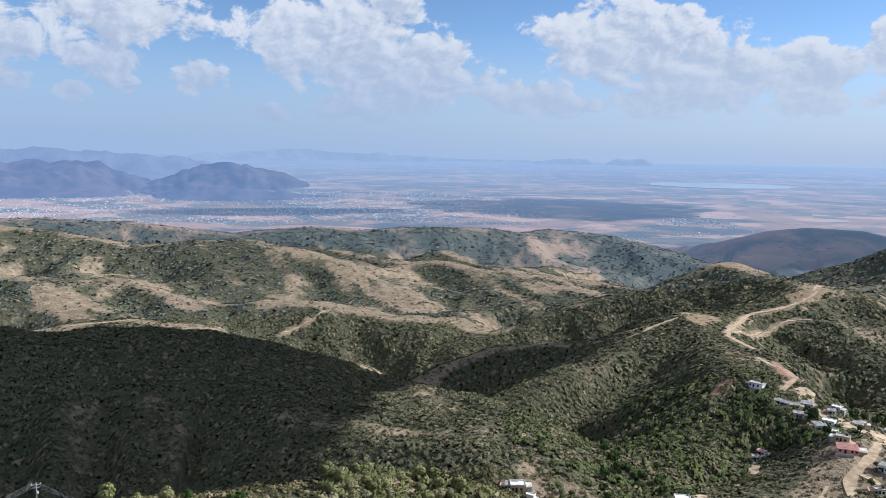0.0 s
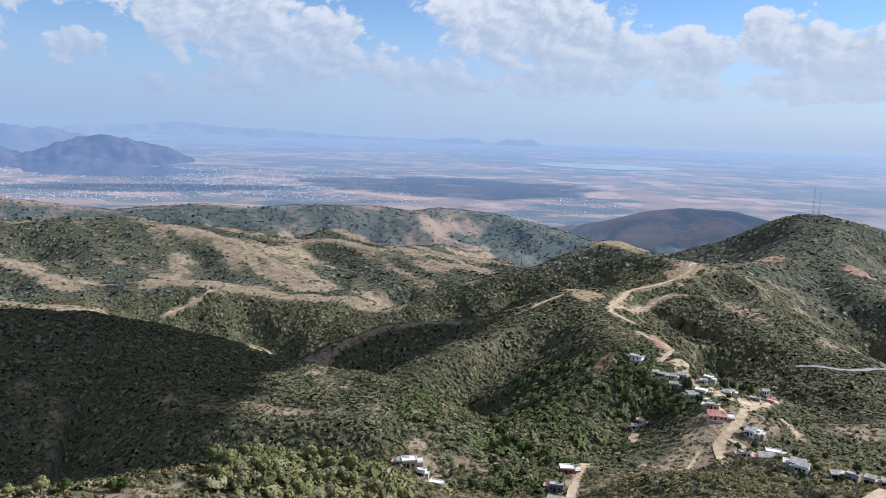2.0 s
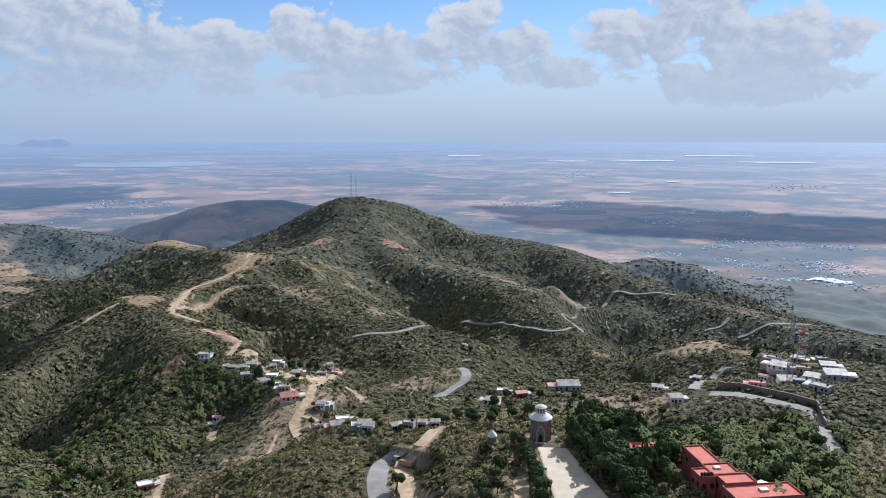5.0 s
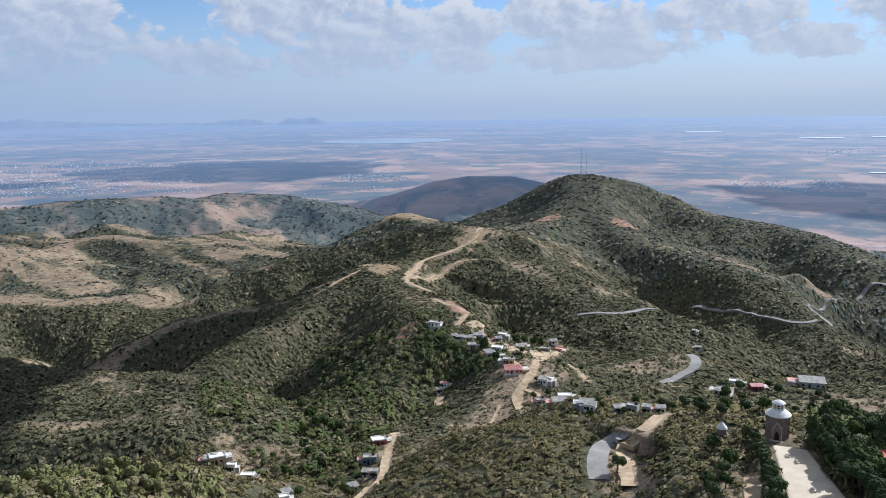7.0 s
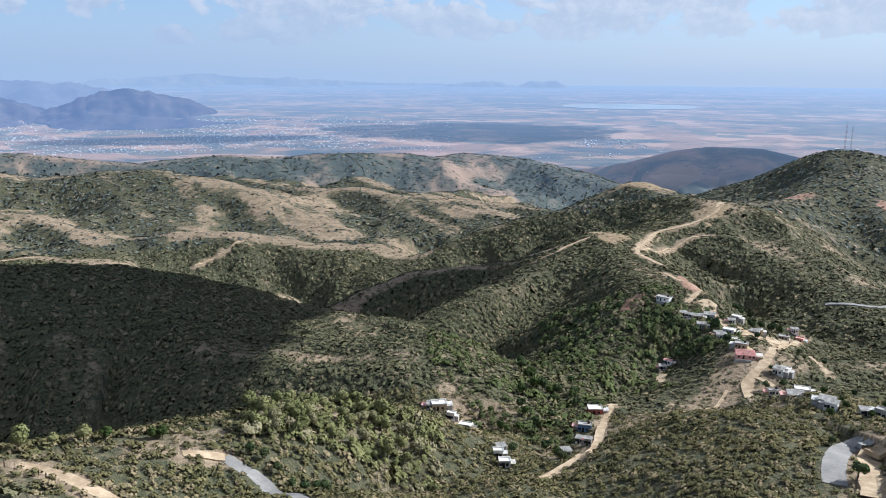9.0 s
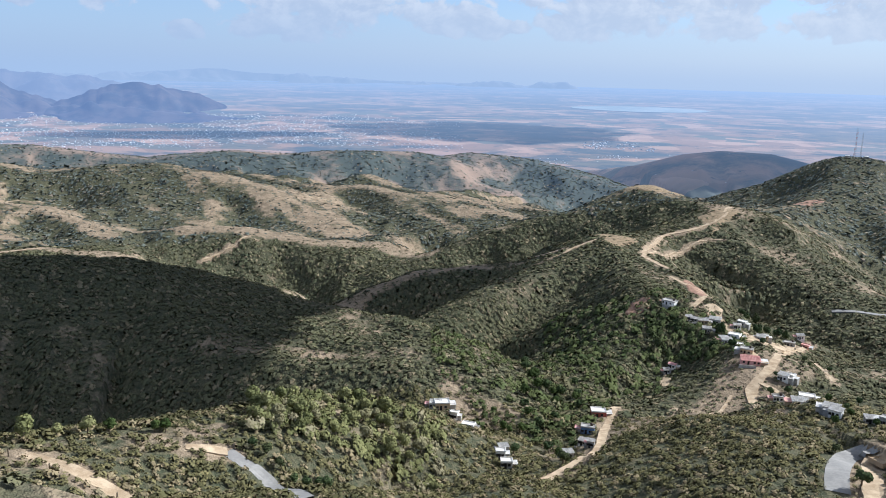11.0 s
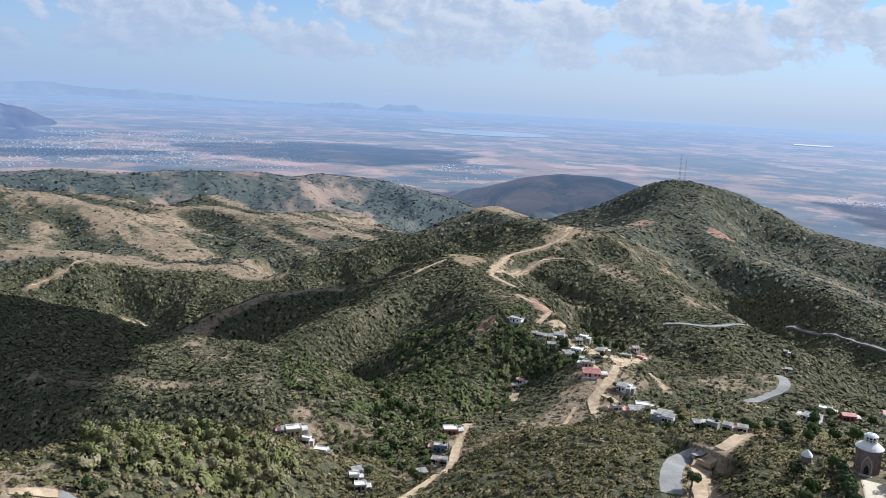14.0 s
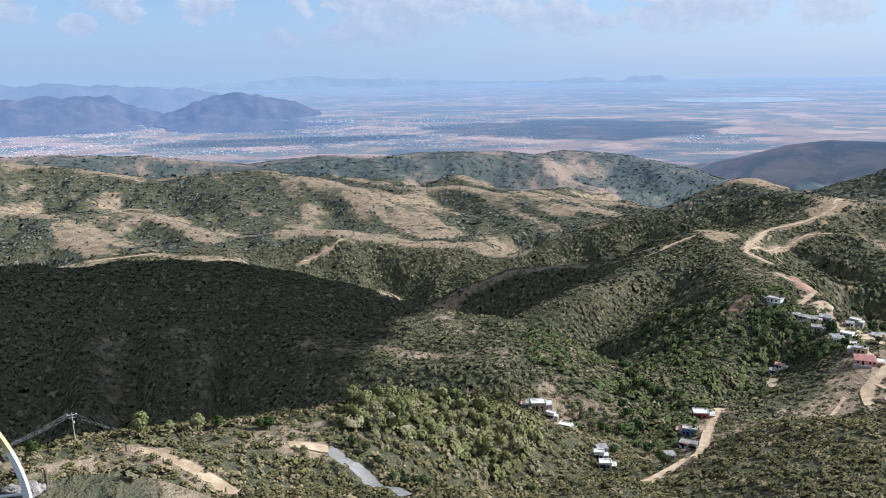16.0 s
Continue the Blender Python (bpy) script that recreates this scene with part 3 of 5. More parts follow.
def far_range(name, points, d, haze_glow, deep=420.0):
    """A distant mountain range: crest of (bearing, elevation) points, with broken flanks falling towards the plain."""
    n = Nodes(name + "_hazed_rock")
    g = n.noise(0.009, 7, 0.65)
    # blue haze painted in as emission over almost black rock
    n.put(n.bsdf.inputs["Emission Color"], haze_glow)
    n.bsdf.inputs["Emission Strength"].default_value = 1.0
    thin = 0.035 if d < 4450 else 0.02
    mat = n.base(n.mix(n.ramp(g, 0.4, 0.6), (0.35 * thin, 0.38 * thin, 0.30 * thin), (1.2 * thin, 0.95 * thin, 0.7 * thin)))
    base = float(np.interp(d - deep, FLOOR_R, FLOOR_A)) + 0.12
    az = np.arange(points[0][0], points[-1][0], 0.2)
    el = np.interp(az, [p[0] for p in points], [p[1] for p in points])
    calm = 0.3 if d > 4800 else 1.0
    el = el + calm * (0.12 * wave1(az * 0.9, d) + 0.08 * wave1(az * 2.3, d + 1) + 0.04 * wave1(az * 5.1, d + 2))
    verts, rows = [], 22
    for k in range(rows):
        q = k / (rows - 1)
        dd = d - deep * q
        fall = q ** 0.9
        for a, e in zip(az, el):
            ee = e * (1 - fall) - base * fall
            x, y = dd * math.sin(radians(a)), dd * math.cos(radians(a))
            lump = fbm(np.array(x), np.array(y), 190, 5, 9) * 40 * math.sin(math.pi * min(1, q * 1.3)) if q > 0 else 0.0
            verts.append((x, y, EYE + dd * math.tan(radians(ee)) + float(lump)))
    return tagged(new(name, joined(name, verts, sheet_faces(rows, len(az)).tolist(), [mat], True)), "hazy blue mountain range beyond the plain", "mountains", kind="structure")


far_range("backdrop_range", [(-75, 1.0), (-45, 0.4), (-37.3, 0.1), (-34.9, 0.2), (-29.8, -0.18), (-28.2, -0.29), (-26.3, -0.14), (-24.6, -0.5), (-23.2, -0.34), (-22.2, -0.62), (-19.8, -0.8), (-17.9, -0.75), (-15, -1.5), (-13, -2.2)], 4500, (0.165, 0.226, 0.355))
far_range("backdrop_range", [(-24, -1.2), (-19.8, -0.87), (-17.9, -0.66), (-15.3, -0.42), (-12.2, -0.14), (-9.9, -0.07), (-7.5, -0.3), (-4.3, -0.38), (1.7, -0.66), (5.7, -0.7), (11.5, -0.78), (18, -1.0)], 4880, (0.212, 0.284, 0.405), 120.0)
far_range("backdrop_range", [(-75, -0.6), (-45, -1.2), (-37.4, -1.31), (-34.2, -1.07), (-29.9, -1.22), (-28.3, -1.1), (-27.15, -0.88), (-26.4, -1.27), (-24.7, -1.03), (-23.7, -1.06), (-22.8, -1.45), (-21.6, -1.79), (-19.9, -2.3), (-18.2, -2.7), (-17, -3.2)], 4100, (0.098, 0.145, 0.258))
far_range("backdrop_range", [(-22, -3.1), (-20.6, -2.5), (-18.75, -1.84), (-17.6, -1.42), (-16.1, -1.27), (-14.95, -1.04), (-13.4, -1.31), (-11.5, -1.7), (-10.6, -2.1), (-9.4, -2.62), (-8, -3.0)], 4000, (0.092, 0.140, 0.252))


def shading_cloud(az, d, low, length, depth, turn=0.0, steep=17.0):
    """A cumulus high over the land, added out of sight so that its shadow falls on the ground at that bearing and
    distance.
    """
    target = bearing(az, d, -low)
    s = 100.0
    while True:
        c = target + SUN_DIR * s
        if c.z - EYE - 70 > math.hypot(c.x, c.y) * math.tan(radians(steep)) or s > 2500:
            break
        s += 20
    bm = bmesh.new()
    bmesh.ops.create_icosphere(bm, subdivisions=5, radius=1.0)
    for v in bm.verts:
        k = 1 + 0.55 * noise.fractal(v.co * 1.3 + Vector((az, d, 0)), 0.8, 2.0, 4) + 0.12 * noise.fractal(v.co * 6 + Vector((d, az, 0)), 0.8, 2.0, 3)
        v.co = Vector((v.co.x * length * k, v.co.y * depth * k, max(v.co.z, -0.35) * 40 * k))
    me = bpy.data.meshes.new("cloud")
    bm.to_mesh(me)
    bm.free()
    me.materials.append(MAT["cloud"])
    ob = new("cloud", me)
    ob.matrix_world = Matrix.Translation(c) @ Matrix.Rotation(radians(-turn), 4, "Z")
    return tagged(ob, "unseen cloud placed high over the land to shade it", "cloud", kind="structure")


MAT["cloud"] = plain("cloud_white", (0.85, 0.86, 0.88), (0.9, 0.9, 0.92), 0.002, 1.0, 0.0)
shading_cloud(-33.5, 465, 120, 215, 130, -7)
shading_cloud(1.5, 605, 165, 80, 45, 0)
shading_cloud(9, 3500, 240, 520, 170, 9)
shading_cloud(-12, 3350, 240, 420, 70, -12)
shading_cloud(26, 2400, 240, 280, 170, 27)
shading_cloud(58, 2900, 300, 620, 210, 58)


# ---- roads and houses: bearings and distances from the lookout, placed to fit the camera's view ----
# roads: surface, width, line of (bearing, distance)
ROADS = [
    ("asphalt", 4.8, [(32.9, 664), (34.6, 666), (36.3, 671), (37.5, 690), (38.5, 705)]),
    ("asphalt", 4.8, [(36.7, 799), (38.8, 850), (41.7, 847), (44.2, 830), (45.9, 824), (48.4, 816), (50.0, 861)]),
    ("asphalt", 4.8, [(50.0, 866), (48.7, 876), (48.5, 893), (49.9, 995), (51.9, 1109), (53.8, 1107), (56.5, 1100)]),
    ("asphalt", 4.8, [(58.4, 994), (59.5, 1002), (60.0, 1016)]),
    ("asphalt", 4.8, [(60.6, 978), (62.0, 991), (64.0, 1005), (66.1, 1012)]),
    ("asphalt", 6, [(40.7, 502), (41.1, 493), (41.4, 472), (40.5, 456), (39.1, 437)]),
    ("asphalt", 6.5, [(34.8, 226), (34.6, 239), (35.0, 260), (36.0, 267), (36.8, 261)]),
    ("dirt", 6.5, [(39.2, 279), (38.5, 263), (37.4, 256), (36.7, 260), (36.9, 235), (37.4, 219)]),
    ("dirt", 4.5, [(31.0, 545), (30.7, 520), (30.3, 453), (29.6, 405), (28.9, 389), (28.5, 378), (28.8, 361)]),
    ("dirt", 5, [(26.8, 472), (28.2, 467), (29.4, 463), (30.7, 499)]),
    ("dirt", 3.6, [(-24.2, 207), (-22.2, 200), (-20.3, 193), (-18.6, 188), (-16.8, 178)]),
    ("dirt", 4, [(-13.5, 210), (-12.0, 210), (-10.5, 210)]),
    ("asphalt", 4.2, [(-10.5, 210), (-9.3, 206), (-7.6, 201), (-5.8, 182), (-4.7, 172)]),
    ("dirt", 3.6, [(19.3, 350), (18.9, 334), (18.5, 312), (18.3, 287), (17.72, 269), (16.6, 252), (15.3, 242), (14.2, 234)]),
    ("dirt", 5.5, [(25.8, 866), (25.69, 850), (25.4, 823), (24.48, 798)]),
    ("dirt", 3.6, [(24.48, 798), (23.08, 774), (21.66, 755), (20.92, 710), (20.29, 646), (20.94, 628), (22.1, 606)]),
    ("dirt", 2.2, [(20.7, 655), (21.93, 715), (23.16, 745), (24.56, 767), (25.58, 770)]),
    ("dirt", 2.6, [(14.64, 648), (15.45, 662), (16.89, 676)]),
    ("dirt", 1.1, [(14.64, 648), (12.78, 634), (10.72, 612), (9.07, 577)]),
    ("dirt", 3.2, [(22.3, 580), (23.5, 556), (24.4, 545), (25.2, 530), (24.6, 505), (24.0, 488)]),
    ("dirt", 3.6, [(26.0, 481), (26.5, 470), (27.57, 459), (29.2, 468), (30.1, 455)]),
    ("dirt", 3.4, [(32.0, 558), (31.3, 520), (30.6, 487)]),
    ("dirt", 3.0, [(29.0, 386), (30.35, 380), (31.4, 370), (32.1, 345)]),
    ("dirt", 2.2, [(30.8, 440), (31.9, 446), (33.0, 424), (33.6, 413)]),
    ("dirt", 3.0, [(-11.82, 868), (-10.36, 880), (-9.31, 888), (-8.6, 900)]),
    ("dirt", 4.0, [(-26.0, 874), (-24.6, 872), (-23.3, 870), (-21.9, 871)]),
    ("dirt", 2.6, [(-28.8, 1190), (-28.2, 1180), (-27.7, 1172)]),
    ("dirt", 2.4, [(-24.8, 1167), (-23.0, 1180), (-21.6, 1174)]),
    ("dirt", 1.6, [(28.6, 373), (28.9, 350), (29.6, 330), (30.6, 318)]),
    ("dirt", 1.5, [(27.2, 372), (26.6, 352), (25.8, 336)]),
    ("dirt", 2.7, [(14.6, 663), (13.1, 658), (11.5, 657), (9.1, 648), (7.2, 642)]),
    ("asphalt", 7, [(59.0, 389), (61.5, 385), (64.0, 379), (65.7, 371), (66.6, 321), (67.2, 298)]),
    ("asphalt", 6, [(57.9, 397), (59.3, 492), (60.3, 497)]),
    ("dirt", 3.4, [(8.3, 1630), (10.1, 1635), (11.7, 1679), (13.3, 1703)]),
    ("dirt", 4, [(56.3, 585), (57.5, 582), (58.8, 579)]),
]
# houses: roof, walls, bearing, distance, width
VILLAGE = [
    ("flat", "white", 22.4, 490, 12),
    ("tin", "ochre", 24.8, 469, 8),
    ("tin", "concrete", 25.6, 474, 9),
    ("flat", "white", 27.0, 459, 9),
    ("tin", "concrete", 26.3, 451, 7),
    ("flat", "ochre", 28.9, 478, 7),
    ("flat", "concrete", 30.6, 523, 9),
    ("flat", "pink", 31.6, 552, 7),
    ("tin", "white", 31.2, 556, 7),
    ("tin", "pink", 28.2, 406, 13),
    ("flat", "ochre", 27.9, 421, 9),
    ("tin", "white", 30.5, 393, 7),
    ("flat", "white", 30.3, 369, 7),
    ("flat", "white", 32.1, 352, 9),
    ("tin", "concrete", 33.7, 306, 10),
    ("pinkroof", "white", 23.0, 427, 6),
    ("tin", "white", 22.6, 423, 5),
    ("tin", "concrete", 25.1, 459, 7),
    ("tin", "concrete", 24.2, 469, 6),
    ("flat", "concrete", 27.4, 483, 7),
    ("tin", "white", 26.5, 446, 8),
    ("flat", "white", 27.3, 437, 7),
    ("tin", "white", 28.7, 470, 7),
    ("flat", "white", 30.9, 395, 6),
    ("tin", "white", 31.7, 331, 9),
    ("flat", "white", 33.1, 309, 7),
    ("tin", "white", 34.0, 303, 8),
    ("tin", "concrete", 23.8, 470, 6),
    ("tin", "white", 27.1, 474, 6),
]
HAMLET = [
    ("flat", "white", 44.1, 450, 9),
    ("tin", "white", 43.4, 358, 10),
    ("pinkroof", "red_wall", 45.5, 375, 8),
    ("tin", "concrete", 49.0, 393, 16),
    ("tin", "white", 55.4, 399, 8),
    ("tin", "concrete", 58.1, 429, 6),
    ("tin", "white", 56.7, 379, 9),
    ("tin", "concrete", 41.5, 633, 7),
    ("flat", "white", 41.2, 658, 5),
    ("flat", "concrete", 37.1, 300, 8),
    ("tin", "concrete", 36.1, 303, 7),
    ("tin", "white", 39.1, 288, 6),
    ("tin", "concrete", 38.1, 294, 6),
]
TOWN = [
    ("tin", "white", 63.4, 486, 16),
    ("tin", "white", 64.0, 453, 14),
    ("flat", "blue", 64.9, 440, 12),
    ("tin", "white", 65.6, 456, 14),
    ("flat", "concrete", 66.1, 409, 13),
    ("tin", "concrete", 66.9, 457, 16),
    ("flat", "pink", 62.1, 402, 10),
    ("tin", "concrete", 64.5, 506, 10),
    ("flat", "white", 63.0, 500, 9),
    ("tin", "concrete", 66.4, 482, 12),
    ("flat", "ochre", 64.9, 476, 10),
    ("pinkroof", "white", 62.5, 477, 8),
    ("flat", "concrete", 66.0, 508, 9),
]
VALLEY = [
    ("flat", "red_wall", 17.9, 332, 9),
    ("flat", "blue", 17.2, 308, 8),
    ("tin", "white", 16.9, 290, 6),
    ("tin", "concrete", 15.8, 273, 7),
    ("flat", "ochre", 5.9, 317, 9),
    ("tin", "white", 6.8, 310, 6),
    ("flat", "white", 8.0, 301, 9),
    ("tin", "concrete", 10.8, 257, 6),
    ("flat", "concrete", 11.1, 246, 7),
    ("tin", "white", 5.4, 317, 7),
    ("flat", "white", 6.9, 309, 6),
    ("tin", "white", 8.3, 301, 6),
    ("flat", "white", 10.6, 252, 6),
    ("tin", "concrete", 17.5, 284, 5),
]


build_ground()


# ---- helpers for things ----
def part(name, bm, material, parent=None, label=""):
    me = bpy.data.meshes.new(name)
    bm.to_mesh(me)
    bm.free()
    me.materials.append(material)
    ob = new(name, me)
    ob.parent = parent
    return tagged(ob, label)


def box(bm, x, y, z, w, d, h, bevel=0.0):
    """A box in bm, centred on x, y and standing on z."""
    made = bmesh.ops.create_cube(bm, size=1.0)["verts"]
    for v in made:
        v.co = Vector((x + v.co.x * w, y + v.co.y * d, z + (v.co.z + 0.5) * h))
    if bevel:
        bmesh.ops.bevel(bm, geom=list({e for v in made for e in v.link_edges}), offset=bevel, segments=1, affect="EDGES")
    return bm


def drum(bm, x, y, z, r0, r1, h, sides=24):
    made = bmesh.ops.create_cone(bm, cap_ends=True, segments=sides, radius1=r0, radius2=max(r1, 1e-4), depth=h)["verts"]
    bmesh.ops.translate(bm, verts=made, vec=(x, y, z + h / 2))
    return bm


def rod(bm, a, b, r=0.05, sides=6):
    a, b = Vector(a), Vector(b)
    made = bmesh.ops.create_cone(bm, cap_ends=True, segments=sides, radius1=r, radius2=r, depth=(b - a).length)["verts"]
    turn = (b - a).to_track_quat("Z", "Y").to_matrix().to_4x4()
    bmesh.ops.transform(bm, verts=made, matrix=Matrix.Translation((a + b) / 2) @ turn)
    return bm


def stand(az, d, turn=0.0, sink=0.0):
    """A pose on the ground at a bearing and distance; turn 0 faces the lookout with -y."""
    p = bearing(az, d)
    z = float(ground_z(np.array([p.x]), np.array([p.y]))[0])
    return Matrix.Translation((p.x, p.y, z - sink)) @ Matrix.Rotation(radians(-az + turn), 4, "Z")


def empty(name, m, label, category, group=""):
    ob = new(name)
    ob.matrix_world = m
    return tagged(ob, label, category, group)


CLEAR = []  # x, y, radius: no scrub here


def clear(az, d, r):
    p = bearing(az, d)
    CLEAR.append((p.x, p.y, r))


# ---- roads and tracks ----
def road(material, width, line):
    pts = [bearing(a, d) for a, d in line]
    pts = [Vector((p.x, p.y)) for p in pts]
    way = []
    for i in range(len(pts) - 1):
        p0, p1, p2, p3 = pts[max(i - 1, 0)], pts[i], pts[i + 1], pts[min(i + 2, len(pts) - 1)]
        steps = max(2, int((p2 - p1).length / 3.5))
        for k in range(steps):
            t = k / steps
            way.append(0.5 * ((2 * p1) + (p2 - p0) * t + (2 * p0 - 5 * p1 + 4 * p2 - p3) * t * t + (3 * p1 - p0 - 3 * p2 + p3) * t ** 3))
    way.append(pts[-1])
    verts, n = [], len(way)
    spread = []
    for i, p in enumerate(way):
        t = (way[min(i + 1, n - 1)] - way[max(i - 1, 0)]).normalized()
        side = Vector((-t.y, t.x))
        half = width / 2 * (1 + 0.22 * wave1(np.array(i * 0.43), 5 + len(line)).item() + 0.12 * wave1(np.array(i * 1.3), 9).item()) if material == "dirt" else width / 2
        xs = np.array([p.x + side.x * half * q for q in (-1, -0.33, 0.33, 1)])
        ys = np.array([p.y + side.y * half * q for q in (-1, -0.33, 0.33, 1)])
        spread.append((p, half, xs, ys))
    heights = ground_z(np.array([q[2] for q in spread]), np.array([q[3] for q in spread]))
    for (p, half, xs, ys), zs in zip(spread, heights):
        mid = float(zs.mean())
        zs = np.maximum(mid, zs) * 0.6 + mid * 0.4 + 0.10 + p.length * 0.0003
        CLEAR.append((p.x, p.y, half + 0.5 + p.length * 0.0018))
        verts.append((xs[0], ys[0], zs[0] - 1.6))
        verts += list(zip(xs, ys, zs))
        verts.append((xs[3], ys[3], zs[3] - 1.6))
    me = joined("road", [tuple(map(float, v)) for v in verts], sheet_faces(n, 6).tolist(), [MAT[material]])
    label = "grey asphalt mountain road winding along the slope" if material == "asphalt" else "pale dirt track worn along the hillside"
    return tagged(new("road" if material == "asphalt" else "dirt_track", me), label, "road", kind="structure")


for material, width, line in ROADS:
    road(material, width, line)


def ground_patch(name, material, corners, label, lift=0.35, square=False):
    """A levelled or bare piece of ground between four (bearing, distance) corners."""
    c = [bearing(a, d) for a, d in corners]
    n = 27
    u, v = np.meshgrid(np.linspace(0, 1, n), np.linspace(0, 1, n))
    p = [c[0][k] * (1 - u) * (1 - v) + c[1][k] * u * (1 - v) + c[2][k] * u * v + c[3][k] * (1 - u) * v for k in (0, 1)]
    size = math.hypot(c[0].x - c[2].x, c[0].y - c[2].y)
    x, y = p
    if square:
        edge = 1 - np.clip(np.minimum(np.minimum(u, 1 - u), np.minimum(v, 1 - v)) * 12, 0, 1)
    else:
        edge = np.clip((np.hypot(2 * u - 1, 2 * v - 1) + 0.28 * fbm(x, y, size * 0.3, 3, 71) - 0.85) * 4, 0, 3)
    z = ground_z(x, y) + lift - edge * 1.2
    inside = edge < 0.5
    me = joined(name, np.stack([x, y, z], -1).reshape(-1, 3).tolist(), sheet_faces(n, n).tolist(), [MAT[material]], True)
    for px, py in zip(x[inside][::4].tolist(), y[inside][::4].tolist()):
        CLEAR.append((px, py, size / 34))
    return tagged(new(name, me), label, name.replace("_", " "), kind="structure")


ground_patch("plaza", "paving", [(46.5, 249.5), (48.9, 249.5), (54.2, 200), (48.3, 198)], "broad pale paved forecourt before the chapel", 0.12, True)
ground_patch("dirt_clearing", "dirt", [(44.9, 224), (46.2, 224), (46.5, 200), (44.9, 200)], "yellow dirt clearing beside the trees")
ground_patch("dirt_clearing", "dirt", [(22.0, 420), (23.0, 422), (22.9, 402), (22.2, 398)], "bare pale yard below a hillside house")
ground_patch("dirt_clearing", "dirt", [(29.2, 500), (31.0, 510), (30.6, 470), (29.4, 462)], "bare pale village yard")
ground_patch("dirt_clearing", "dirt", [(27.6, 425), (28.9, 425), (28.9, 398), (27.7, 396)], "bare pale yard round a long house")
ground_patch("dirt_clearing", "dirt", [(24.6, 500), (26.2, 500), (26.2, 482), (24.9, 478)], "bare ochre yard at the village edge")
ground_patch("dirt_clearing", "dirt", [(31.3, 470), (33.4, 470), (33.0, 440), (31.6, 438)], "dry trodden field on the ridge")
ground_patch("bare_crest", "dry_grass", [(16.6, 706), (20.0, 712), (19.8, 662), (17.0, 658)], "dry tan grass on the knoll")
ground_patch("bare_crest", "dry_grass", [(23.6, 838), (26.6, 880), (26.4, 800), (24.2, 775)], "dry tan grass along the ridge track")
ground_patch("bare_crest", "dry_grass", [(18.2, 985), (22.6, 985), (22.8, 940), (18.6, 938)], "dry tan grass on the rounded summit")
ground_patch("bare_crest", "dry_grass", [(56.4, 590), (60.6, 585), (60.4, 535), (56.6, 530)], "dry tan grass on the knoll by the town")
ground_patch("red_cutting", "cut", [(19.4, 500), (21.7, 500), (20.6, 470), (18.9, 468)], "red earth cutting in the slope")
ground_patch("red_cutting", "cut", [(22.8, 590), (25.0, 560), (25.4, 510), (23.6, 510)], "terraced red earth cutting above the village")
ground_patch("red_cutting", "cut", [(29.4, 1090), (31.6, 1100), (31.6, 1050), (29.4, 1045)], "bare reddish scar on the hill")
ground_patch("red_cutting", "cut", [(34.9, 1110), (38.0, 1120), (37.4, 1045), (35.2, 1040)], "bare reddish scar on the hill")
ground_patch("dry_field", "dirt", [(38.3, 400), (42.5, 420), (41.5, 370), (38.5, 352)], "dry brown field on the shoulder")
ground_patch("dirt_clearing", "dirt", [(60.5, 470), (63.4, 470), (63.2, 430), (61.0, 425)], "bare trodden yard beside the town")


